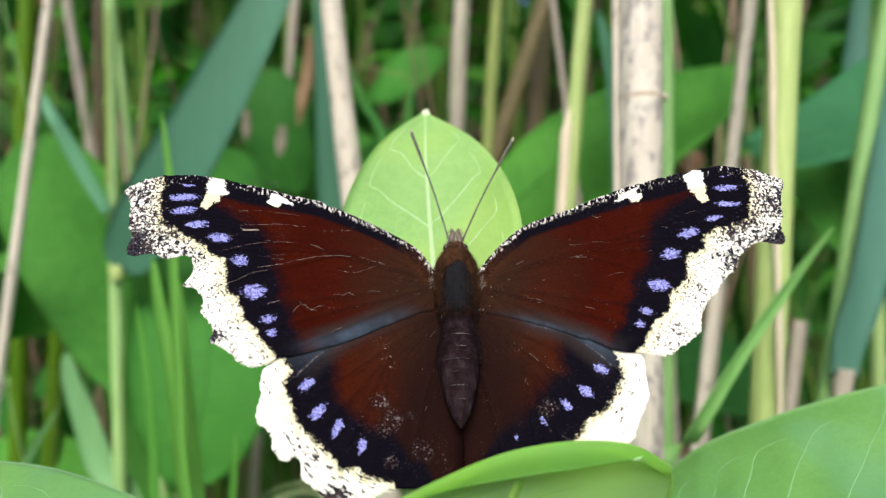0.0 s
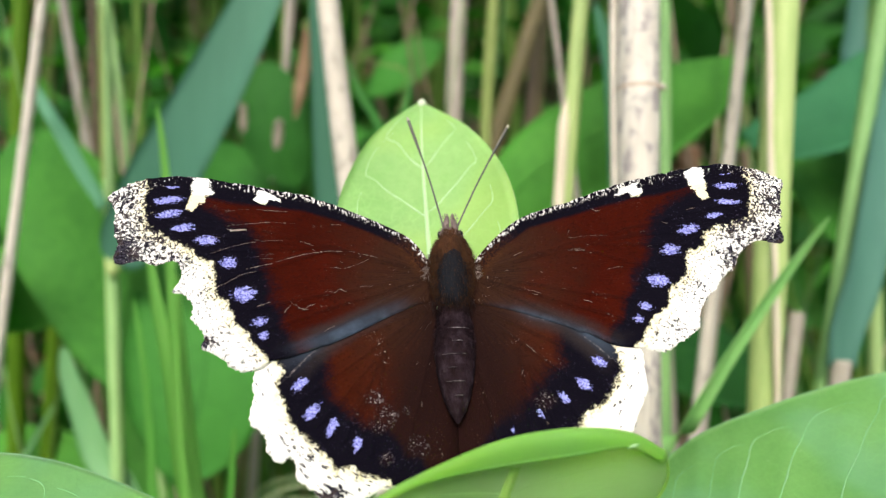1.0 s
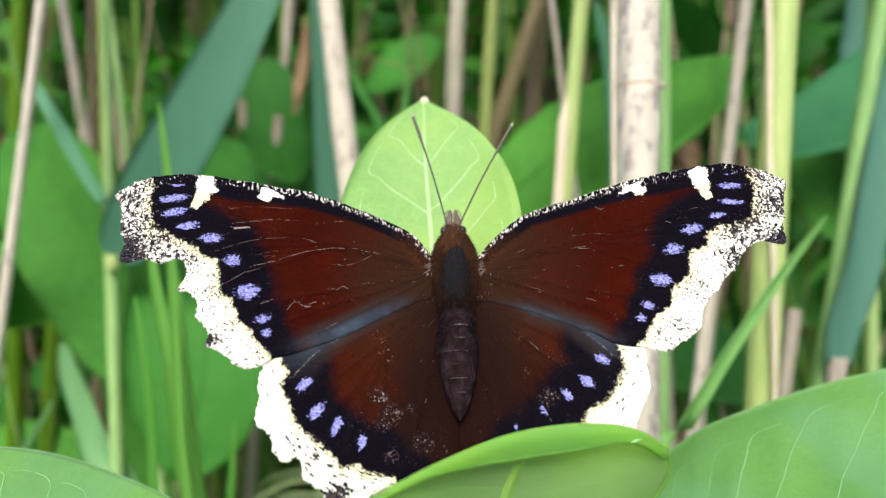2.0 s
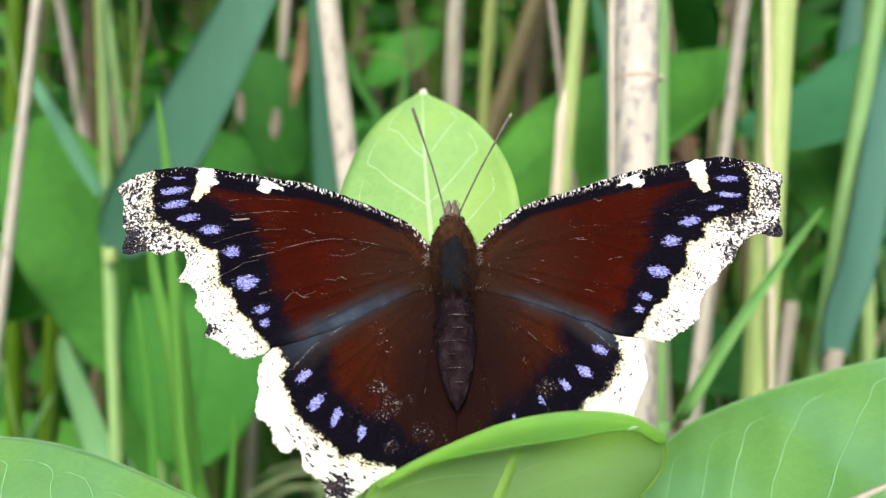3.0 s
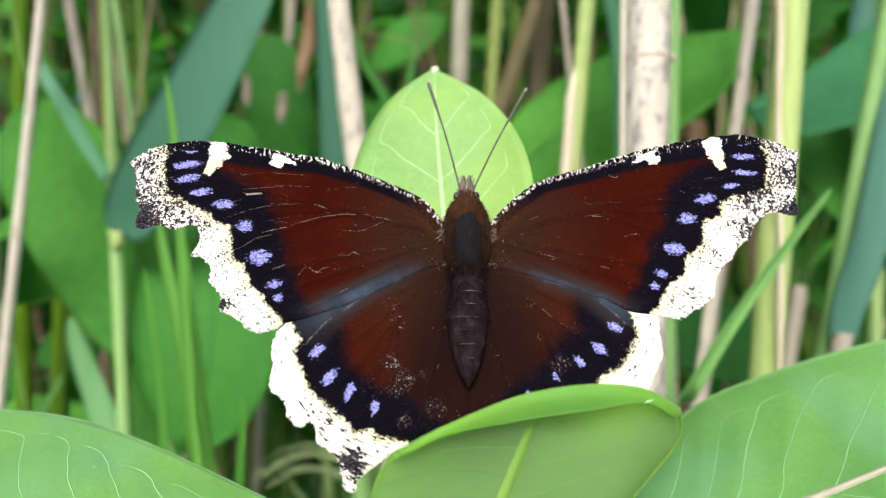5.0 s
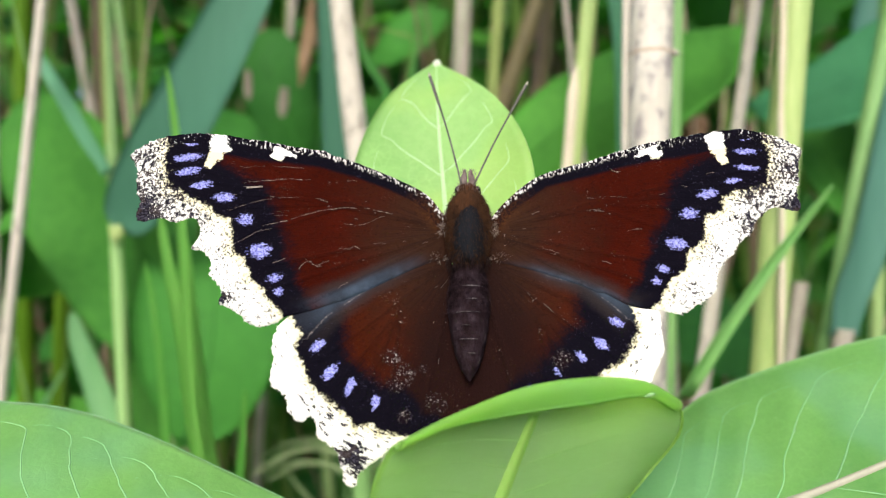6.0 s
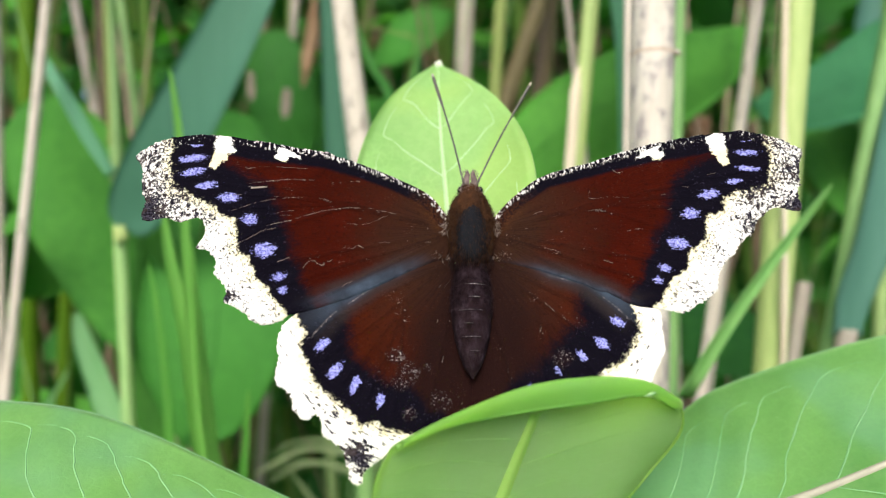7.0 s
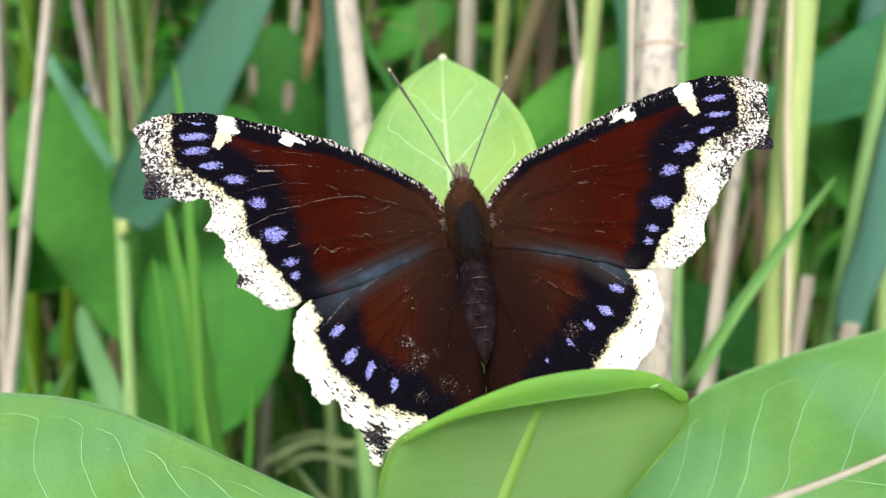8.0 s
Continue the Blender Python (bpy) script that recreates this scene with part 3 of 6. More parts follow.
# ---- ground ----
def ground():
    bm = bmesh.new()
    xs = [-60, -20, -8, -4] + [-3 + 0.25 * i for i in range(25)] + [4, 8, 20, 60]
    grid = [[bm.verts.new((x, y + 1.5, 0.03 * noise.noise(Vector((x * 1.7, y * 1.7, 0))) - 0.01)) for x in xs] for y in xs]
    for i in range(len(xs) - 1):
        for j in range(len(xs) - 1):
            bm.faces.new((grid[i][j], grid[i][j + 1], grid[i + 1][j + 1], grid[i + 1][j]))
    ob = part("ground", bm, SOIL, None)
    tagged(ob, "damp dark soil with moss under the reeds", "ground", "", "structure")


ground()


# ---- the milkweed with the butterfly ----
def front_leaf(plant):
    """The leaf whose upper end folds over towards the viewer, so that its pale underside and midrib show below the fold."""
    sheet = [
        [(-0.0089, 0.0525, 0.6657), (-0.0037, 0.0555, 0.6635), (0.0030, 0.0574, 0.6619), (0.0101, 0.0575, 0.6630), (0.0125, 0.0586, 0.6649), (0.0154, 0.0597, 0.6678)],
        [(-0.0081, 0.0525, 0.6698), (-0.0024, 0.0562, 0.6683), (0.0041, 0.0577, 0.6679), (0.0106, 0.0578, 0.6690), (0.0150, 0.0583, 0.6705), (0.0192, 0.0595, 0.6728)],
        [(-0.0077, 0.0529, 0.6737), (-0.0014, 0.0565, 0.6739), (0.0054, 0.0578, 0.6739), (0.0117, 0.0578, 0.6750), (0.0171, 0.0581, 0.6760), (0.0211, 0.0589, 0.6757)],
        [(-0.0065, 0.0536, 0.6763), (-0.0009, 0.0561, 0.6773), (0.0061, 0.0572, 0.6786), (0.0123, 0.0573, 0.6794), (0.0172, 0.0575, 0.6798), (0.0215, 0.0582, 0.6778)],
    ]
    fold = [
        [(-0.0053, 0.0533, 0.6773), (-0.0009, 0.0554, 0.6788), (0.0057, 0.0563, 0.6811), (0.0120, 0.0565, 0.6821), (0.0172, 0.0567, 0.6818), (0.0209, 0.0576, 0.6798)],
        [(-0.0053, 0.0530, 0.6774), (-0.0010, 0.0549, 0.6789), (0.0057, 0.0557, 0.6811), (0.0119, 0.0558, 0.6820), (0.0169, 0.0561, 0.6817), (0.0209, 0.0573, 0.6795)],
        [(-0.0059, 0.0530, 0.6770), (-0.0010, 0.0550, 0.6784), (0.0059, 0.0557, 0.6795), (0.0121, 0.0557, 0.6804), (0.0171, 0.0560, 0.6810), (0.0204, 0.0573, 0.6793)],
    ]
    n, m = 42, 40
    cols = [bezier(r, m) for r in sheet + fold]
    lines = [bezier([c[j] for c in cols], n) for j in range(m + 1)]
    grid = [[lines[j][i] for j in range(m + 1)] for i in range(n + 1)]
    bm = bmesh.new()
    shell(bm, grid, 0.00028, 1)
    ob = part("leaf", bm, LEAF_FOLD, plant, "pale green leaf with its end folded over")
    ob.data.materials.append(LEAF_UNDER)

    def on(u, v, lift):
        i, j = min(max(v, 0.0) * n, n - 0.001), min(max(u, 0.004) * m, m - 0.001)
        a, b = int(i), int(j)
        p = grid[a][b].lerp(grid[a][b + 1], j - b).lerp(grid[a + 1][b].lerp(grid[a + 1][b + 1], j - b), i - a)
        return p + Vector((0, -lift, 0))

    bm = bmesh.new()
    across = [k / 6 - 1 for k in range(13)]
    strip = [[bm.verts.new(on(0.335 + 0.095 * q + c * (0.027 - 0.010 * q), 0.5 * q, (0.00034 - 0.0001 * q) * (1 - c * c) ** 1.5 - 0.00002)) for c in across] for q in (k / 24 for k in range(25))]
    for a, b in zip(strip, strip[1:]):
        for k in range(12):
            bm.faces.new((a[k], a[k + 1], b[k + 1], b[k]))
    part("midrib", bm, RIB_UNDER, ob, "yellow-green midrib of the leaf's underside")
    for k in range(5):
        for sgn in (-1, 1):
            v0 = 0.06 + 0.085 * k
            bm = bmesh.new()
            tube(bm, [on(0.335 + 0.19 * v0 + sgn * 0.42 * s, v0 + 0.11 * s - 0.06 * s * s, 0.00001) for s in (q / 10 for q in range(11))], [0.00006 * (1.1 - 0.7 * q / 10) for q in range(11)], 5)
            part("vein", bm, LEAF_UNDER, ob)
    # pale knob that stands in for a small white highlight on the fold
    bm = bmesh.new()
    c = on(0.815, 0.985, 0.0002)
    tube(bm, [c + Vector((-0.0009, 0.0001, -0.00012)), c + Vector((-0.0003, 0, 0)), c + Vector((0.0001, 0, 0.0001)), c + Vector((0.0007, 0.0001, 0.00018))], [0.00005, 0.00016, 0.0002, 0.00005], 8)
    part("leaf_tip", bm, VEIN, ob, "small pale knob at the leaf end")
    # rim along the folded margin
    bm = bmesh.new()
    tube(bm, [on(u / 40, 0.999, 0.0) for u in range(41)], [0.00021 + 0.00006 * noise.noise(Vector((u * 0.5, 3, 1))) for u in range(41)], 8)
    part("rim", bm, RIB_UNDER, ob, "thin pale leaf margin")
    bm = bmesh.new()
    tube(bm, [on(0.998, v / 40, 0.0) for v in range(39)], [0.00014] * 39, 6)
    part("rim", bm, RIB_UNDER, ob, "thin yellow-green leaf margin")
    # small dark bite marks and grime on the fold
    for u, v, r in ((0.62, 0.78, 0.00012), (0.585, 0.81, 0.00007), (0.66, 0.80, 0.00006)):
        bm = bmesh.new()
        c = on(u, v, 0.00002)
        tube(bm, [c + Vector((-r, 0, -0.3 * r)), c, c + Vector((r, 0, 0.4 * r))], [0.4 * r, 0.7 * r, 0.3 * r], 6)
        part("speck", bm, DEAD, ob, "small brown speck")
    return ob


def milkweed():
    top = Vector((0.0029, 0.0757, 0.6795))
    foot = Vector((top.x + 0.01, top.y + 0.02, 0.0))
    ob = thing("milkweed_plant", foot, "broad-leaved green milkweed under the butterfly, pale veins", "milkweed")
    bm = bmesh.new()
    pts = bezier([foot, foot.lerp(top, 0.4) + Vector((0.008, 0, 0)), foot.lerp(top, 0.8), top], 40)
    tube(bm, pts, [0.0042 - 0.0024 * i / 40 for i in range(41)], 12)
    part("stem", bm, STEM, ob, "upright fleshy green stem")
    # upright young leaf behind the butterfly
    Leaf([(0.0029, 0.0757, 0.6781), (0.0012, 0.0760, 0.6851), (-0.0007, 0.0784, 0.6935), (-0.0018, 0.0836, 0.7040), (-0.0025, 0.0894, 0.7135), (-0.0027, 0.0947, 0.7210)], (1, 0, 0.21), 0.0118, 0.2, 0.05, 0.97, 0.543, seed=3).build(
        ob, LEAF_YOUNG, label="upright light green young leaf, pointed tip", veins=6, rib=0.0007, rib_mat=VEIN_PALE, vein_mat=VEIN_PALE, vein_r=0.00011, slant=0.15, n=40, m=20)
    bm = bmesh.new()
    t = Vector((-0.0026, 0.0946, 0.7209))
    tube(bm, [t + Vector((-0.0001, 0, -0.0012)), t + Vector((0, 0, -0.0004)), t, t + Vector((0.0002, 0, 0.0004))], [0.0004, 0.0008, 0.0006, 0.0001], 8)
    part("leaf_tip", bm, TIP_WHITE, ob.children[-1], "small pale knob at the leaf end")
    # broad leaves of the pair below
    Leaf([(0.0181, 0.0728, 0.6560), (0.0428, 0.0695, 0.6665), (0.0828, 0.0720, 0.6827)], (0.10, -1, -0.55), 0.01986, -0.08, 0.03, 0.456, 0.522, seed=8, quilt=(7, 0.0005, 0.3)).build(
        ob, LEAF_NEAR, label="broad green leaf, arched, fine white veins", veins=7, rib=0.0009, rib_mat=VEIN_PINK, vein_mat=VEIN_SOFT, vein_r=0.00012, slant=0.3, rim=0.00007, n=100, m=44)
    Leaf([(0.0073, 0.0707, 0.6491), (-0.0348, 0.0589, 0.6630), (-0.0751, 0.0625, 0.6728)], (0.10, 1, 0.47), 0.01804, -0.09, 0.03, 0.451, 0.661, seed=11, quilt=(10, 0.0002, 0.26)).build(
        ob, LEAF_NEAR, label="broad green leaf, arched, fine white veins", veins=10, rib=0.0010, rib_mat=VEIN_PINK, vein_mat=VEIN_SOFT, vein_r=0.00013, slant=0.26, rim=0.00007, n=100, m=44)
    front_leaf(ob)
    return ob


milkweed()


# ---- butterfly, in millimetres on its own axes: x out, y towards the head, z up from the back ----
MM = 0.001
FORE = [(2.5, 2.3), (4.9, 5.1), (9.0, 6.9), (13.0, 8.2), (17.0, 9.3), (20.9, 9.7), (25.4, 10.1), (29.3, 10.4), (32.3, 10.2), (35.0, 9.4),
        (36.4, 8.6), (37.4, 7.7), (37.9, 6.8), (37.2, 5.9), (36.8, 4.7), (36.6, 3.1), (36.0, 1.5), (36.1, 0.1), (35.8, -0.7), (35.0, -0.8), (33.6, -0.3), (32.0, -0.7), (31.0, -0.3), (30.0, -0.1), (29.4, -1.1), (29.3, -2.2), (29.9, -3.6), (28.7, -3.8), (27.7, -5.0), (27.7, -6.3), (26.7, -7.4), (26.2, -8.3), (26.3, -9.4), (24.6, -10.2), (22.8, -11.5), (21.6, -11.6), (20.4, -11.2),
        (19.4, -10.5), (16.8, -9.6), (12.2, -7.6), (7.3, -4.8), (4.2, -3.2), (2.5, -2.3)]
HIND = [(2.2, -1.6), (8.6, -2.4), (14.6, -6.2), (18.3, -9.6), (19.6, -11.0), (20.3, -12.1), (20.5, -13.7), (20.2, -15.0), (20.3, -16.8), (20.0, -17.7), (18.9, -18.4), (18.4, -19.2), (18.2, -20.2), (16.9, -21.1), (15.9, -20.5), (15.3, -21.4), (15.2, -22.4), (14.1, -23.1), (13.2, -23.7), (12.8, -24.9), (12.4, -25.7), (12.3, -26.5), (11.6, -27.0), (11.0, -26.8), (10.9, -25.9), (10.0, -25.1), (9.0, -24.4), (7.9, -23.6), (5.4, -22.6), (1.4, -22.4), (-1.0, -21.2), (-1.3, -17.5), (-0.2, -12.1), (1.2, -5.6)]
# spots: x, y, length along the ray from the base, width, and a direction of their own
FORE_LILAC = [(31.9, 8.8, 2.6, 0.4, -0.15), (31.9, 7.2, 3.7, 1.15, -0.22), (31.4, 5.5, 3.4, 1.1, -0.28), (29.9, 3.9, 2.9, 1.0, -0.2), (27.3, 2.6, 2.7, 1.35, -0.05), (24.8, 0.1, 2.1, 1.6), (22.9, -3.4, 2.9, 1.9), (21.1, -6.3, 2.0, 1.1), (20.5, -7.8, 1.3, 1.1)]
FORE_CREAM = [(28.8, 9.4, 2.0, 2.2), (28.9, 8.0, 1.7, 2.2), (29.4, 6.7, 1.1, 1.5), (27.8, 8.6, 1.0, 0.9), (21.4, 8.8, 3.2, 0.7), (22.2, 8.2, 1.6, 1.1)]
HIND_LILAC = [(15.9, -13.4, 2.4, 1.15, -0.82), (14.4, -16.0, 2.6, 1.25, -0.9), (12.3, -17.4, 2.6, 1.1, -1.15), (9.6, -18.8, 1.8, 1.05, -1.3)]
FORE_INNER = [(34.8, 14), (34.6, 9.4), (34.3, 6.7), (33.8, 5.0), (33.4, 3.5), (32.2, 2.9), (30.6, 2.1), (29.1, 1.4), (28.3, 0.6), (26.6, -0.1), (26.0, -1.7), (26.0, -3.1), (24.6, -4.3), (23.8, -5.8), (23.6, -6.6), (22.0, -7.5), (21.3, -8.8), (20.4, -9.6), (19.5, -10.4), (19.2, -14), (-5, -14), (-5, 14)]
HIND_INNER = [(18.9, 9), (18.8, -10.9), (17.8, -12.2), (18.1, -13.6), (18.0, -14.7), (17.1, -15.6), (16.7, -17.1), (15.6, -18.2), (14.2, -19.1), (12.8, -20.1), (12.1, -20.8), (11.3, -21.6), (10.5, -21.2), (8.9, -21.7), (7.0, -22.0), (3, -21.6), (-3, -20), (-6, 0), (-6, 9)]
# the other wings, worn narrower along the edge
FORE_R = [(2.4, 2.1), (4.9, 4.7), (8.6, 7.2), (14.0, 8.4), (17.9, 9.4), (21.8, 10.2), (25.0, 10.6), (27.9, 10.9), (31.2, 11.0), (33.7, 10.3),
          (35.5, 9.5), (36.6, 8.6), (37.3, 8.0), (37.0, 7.0), (36.5, 5.6), (36.3, 3.9), (35.8, 2.8), (35.9, 1.4), (35.6, 0.6), (34.7, 0.7), (33.7, 1.1), (32.8, 1.0), (32.0, 0.4), (31.0, -0.5), (30.5, -1.6), (29.6, -2.3), (28.6, -3.3), (28.1, -4.1), (27.4, -4.6), (26.6, -5.6), (26.1, -6.8), (25.9, -7.8), (24.9, -8.7), (23.5, -9.5), (22.3, -10.2), (21.4, -10.1),
          (20.0, -9.7), (17.2, -9.1), (13.9, -7.3), (8.0, -4.7), (4.6, -3.5), (2.2, -2.5)]
FORE_R_INNER = [(34.0, 14.6), (33.6, 9.9), (33.9, 7.8), (33.6, 6.1), (33.1, 4.2), (31.5, 3.6), (29.5, 3.2), (28.1, 2.5), (28.0, 1.1), (26.1, 0.4), (25.7, -1.0), (25.7, -2.2), (24.1, -3.2), (23.3, -4.6), (23.1, -5.6), (21.4, -6.6), (20.7, -7.8), (20.2, -8.6), (19.2, -9.2), (18.8, -12.8), (-2.2, -11.9), (-2.2, 21.7)]
FORE_R_LILAC = [(31.4, 9.7, 1.8, 0.3, -0.1), (31.6, 8.1, 3.2, 0.95, -0.12), (31.2, 6.1, 3.2, 0.85, -0.12), (29.5, 4.6, 2.1, 0.85), (26.7, 3.2, 2.6, 1.3), (24.4, 1.0, 2.2, 1.5), (22.7, -2.4, 2.6, 1.6), (20.9, -5.2, 1.8, 1.0), (20.0, -6.5, 1.2, 1.0)]
FORE_R_CREAM = [(28.4, 10.0, 2.2, 1.8), (28.5, 8.8, 1.9, 2.0), (28.8, 7.4, 1.2, 1.6), (20.9, 9.1, 3.2, 0.7), (21.8, 8.5, 1.6, 1.1)]
HIND_R = [(1.9, -2.0), (8.6, -3.9), (14.2, -6.7), (17.3, -9.1), (19.7, -9.7), (19.9, -11.6), (19.8, -14.1), (18.8, -16.0), (17.9, -17.9), (16.1, -19.3), (14.6, -20.9), (13.1, -22.2), (11.8, -23.8), (11.1, -25.9), (10.5, -26.5), (9.8, -26.2), (9.2, -24.9), (7.2, -23.3), (4.7, -22.6), (2.4, -21.8), (-1.2, -20.5), (-1.5, -17.5), (-0.3, -12.0), (1.0, -5.6)]
HIND_R_INNER = [(19.5, 10.9), (17.3, -9.6), (17.8, -12.1), (16.2, -14.5), (13.7, -16.2), (11.7, -18.4), (9.9, -20.3), (6.4, -21.9), (3.0, -21.8), (-3.4, -20.3), (-4.2, -0.4), (-4.3, 13.4)]
HIND_R_LILAC = [(15.5, -10.8, 2.0, 1.25), (13.7, -13.0, 2.2, 1.25), (11.6, -14.3, 1.8, 0.95), (9.0, -15.7, 1.3, 0.8), (6.0, -17.1, 1.1, 0.6)]
HIND_FOLD = [(5.3, -3.8), (10.7, -6.6), (15.2, -10.2), (17.0, -12.5)]
HIND_R_FOLD = [(5.0, -3.1), (8.7, -5.2), (12.4, -6.4), (15.3, -9.0), (16.5, -10.3)]
# scratches and bare veins: a line of points and its half width
FORE_SCRATCHES = [([(25.4, 4.5), (22.4, 5.1), (20.6, 5.4), (18.1, 5.5)], 0.02), ([(25.1, 3.9), (23.4, 4.2)], 0.1), ([(26.8, 1.0), (24.2, 2.2), (21.3, 3.0), (19.4, 3.2)], 0.02), ([(23.3, -0.6), (20.7, 0.2), (18.0, 1.4), (15.3, 2.2), (12.4, 2.6), (10.5, 2.4), (8.4, 2.1)], 0.028), ([(14.2, 0.4), (12.3, 0.5), (11.1, 1.1), (9.8, 1.9)], 0.016), ([(25.8, -2.9), (24.1, -1.8), (23.5, -1.3), (21.8, -0.7)], 0.024), ([(21.4, -4.7), (20.2, -4.1)], 0.03), ([(18.6, -5.2), (18.1, -4.4), (17.5, -4.3), (16.9, -4.7), (16.1, -4.7)], 0.04), ([(14.1, -2.5), (13.4, -2.5), (12.9, -2.1), (12.2, -2.4)], 0.035), ([(26.3, 6.2), (23.2, 6.8), (18.8, 6.9)], 0.012), ([(22.0, 1.1), (20.2, 1.5)], 0.012), ([(14.2, 5.8), (13.1, 5.9)], 0.03)]
FORE_R_SCRATCHES = [([(13.5, 2.2), (15.2, 2.2)], 0.03), ([(13.9, 4.8), (13.8, 3.7), (16.0, 3.7), (18.1, 3.4)], 0.012), ([(17.5, -0.7), (18.3, -0.5), (19.2, -0.5)], 0.02), ([(24.0, 4.4), (24.6, 4.1)], 0.03), ([(9.2, -2.6), (9.8, -2.8)], 0.035), ([(13.8, 0.0), (14.3, -0.1)], 0.03), ([(16.6, 7.1), (17.2, 6.7), (17.7, 6.8)], 0.03)]
FORE_VEINS = [(34, 6.4), (31, 4.6), (28.5, 3.2), (26.2, 1.4), (24, -1.7), (22, -5), (20.5, -7.2), (18.5, -9.6)]
HIND_VEINS = [(17.5, -12), (15.6, -14.9), (13.6, -17.2), (11, -18.7), (8.2, -20), (5, -21)]


def seg(p, a, b):
    d = b - a
    t = max(0.0, min(1.0, (p - a).dot(d) / max(d.length_squared, 1e-9)))
    return (p - a - d * t).length


def chain(p, pts, closed=False):
    ends = list(zip(pts, pts[1:])) + ([(pts[-1], pts[0])] if closed else [])
    return min(seg(p, a, b) for a, b in ends)


def signed(p, pts):
    """Distance from a line of points, positive towards the head."""
    d, i = min((seg(p, pts[i], pts[i + 1]), i) for i in range(len(pts) - 1))
    e, f = pts[i + 1] - pts[i], p - pts[i]
    if e.x * f.y - e.y * f.x < 0:
        d = -d
    return d


def inside(p, poly):
    hit = False
    for a, b in zip(poly, poly[1:] + poly[:1]):
        if (a.y > p.y) != (b.y > p.y) and p.x < (b.x - a.x) * (p.y - a.y) / (b.y - a.y) + a.x:
            hit = not hit
    return hit


def wing(parent, name, outline, edge, lilac, cream, sgn, fore, mat, label):
    from mathutils.geometry import delaunay_2d_cdt
    ctrl = [Vector((*q, 0)) for q in outline]
    rim = [q.to_2d() for q in bezier(ctrl + [ctrl[0]], len(ctrl) * 7)][:-1]
    rng = random.Random(4 if fore else 9)
    mid = Vector((18, 0)) if fore else Vector((9, -12))
    for i, q in enumerate(rim):
        k = 0.2 if (q.x > 12 and q.y > -8.5) or q.x > 19 or q.y < -12 else 0.0
        rim[i] = q + (q - mid).normalized() * k * (noise.noise(Vector((i * 0.55, sgn * 3.0, 7.0 if fore else 2.0))) * 1.4 + noise.noise(Vector((i * 1.7, sgn * 5.0, 1.0))) * 0.9)
    pts = list(rim)
    cell = 0.42
    y = -28.0
    row = 0
    while y < 12:
        x = 0.3 + (cell / 2 if row % 2 else 0)
        while x < 39:
            p = Vector((x, y))
            if inside(p, rim) and chain(p, rim, True) > 0.22:
                pts.append(p + Vector((rng.uniform(-0.08, 0.08), rng.uniform(-0.08, 0.08))))
            x += cell
        y += cell * 0.87
        row += 1
    n = len(rim)
    vs, _, fs, *_ = delaunay_2d_cdt(pts, [(i, (i + 1) % n) for i in range(n)], [], 1, 1e-5)
    base = Vector((1.5, 0.8)) if fore else Vector((1.0, -2.5))
    inner = [Vector(q) for q in edge]
    lead = [Vector(q) for q in outline[:10]]
    rear = [Vector(q) for q in outline[-6:]]
    fold = [Vector(q) for q in (HIND_FOLD if sgn < 0 else HIND_R_FOLD)]
    veins = [Vector(q) for q in (FORE_VEINS if fore else HIND_VEINS)]
    cell_end = base + (Vector((13, 2.5)) if fore else Vector((7, -7)))
    cream_w = 3.1 if fore else 2.7
    data = {k: [] for k in ("margin", "costa", "spot", "patch", "vein", "reach", "fan", "inner", "worn", "ray", "dark", "fringe")}
    cos = []

    def lift(p):
        """The hindwing lies just under the forewing where they overlap, and sags away from it."""
        arch = 0.6 * math.sin(min(1.0, p.x / 38) * math.pi) - 0.45
        return arch if fore else arch - 0.03 - 0.012 * max(0.0, -p.y - 0.5 * p.x - 1.0)

    def spots(p, lst, power=2.0):
        best = 9.0
        for x, y, ln, wd, *turn in lst:
            r = Vector((math.cos(turn[0]), math.sin(turn[0]))) if turn else (Vector((x, y)) - base).normalized()
            d = p - Vector((x, y))
            along, over = abs(d.dot(r)) / (ln / 2), abs(d.x * -r.y + d.y * r.x) / (wd / 2)
            best = min(best, (along ** power + over ** power) ** (1 / power))
        return best

    for p in vs:
        p = Vector(p)
        d = chain(p, inner, True)
        if inside(p, inner):
            d *= 1 + ((0.95 if sgn < 0 else 1.15) * max(0.0, min(1.0, (-p.y - 2) / 8)) - (0.04 if sgn < 0 else 0.28) * max(0.0, min(1.0, (p.y - 1) / 4)) + (0.25 if sgn > 0 else 0.0) if fore else (-0.2 if sgn > 0 else 0.0))
            mg = cream_w + d
        else:
            mg = cream_w - d
        mg += 0.42 * noise.noise(Vector((p.x * 0.62, p.y * 0.62, 5 + sgn))) * (1 if fore else 0.6)
        if not fore:
            # the black band dies away towards the abdomen
            mg += 6.0 * max(0.0, min(1.0, ((6.6 if sgn < 0 else 5.0) - p.x + 1.5 * noise.noise(Vector((p.x * 0.5, p.y * 0.3, 8)))) / 5.5))
        r = p - base
        vd = min(seg(p, base.lerp(cell_end, 0.9) if i in (2, 3, 4) else base.lerp(v, 0.12), v) for i, v in enumerate(veins))
        data["margin"].append(mg)
        data["costa"].append(chain(p, lead) * (1 + 0.9 * max(0.0, 1 - p.x / 24)) if fore else 99.0)
        data["spot"].append(spots(p, lilac))
        data["patch"].append(spots(p, cream, 2.8) if fore else 9.0)
        data["vein"].append(vd)
        data["reach"].append(r.length)
        data["fan"].append(math.atan2(r.y, r.x))
        data["inner"].append(99.0 if fore else p.x * (1.05 if sgn < 0 else 0.8) + (p.y + 12) * 0.45)
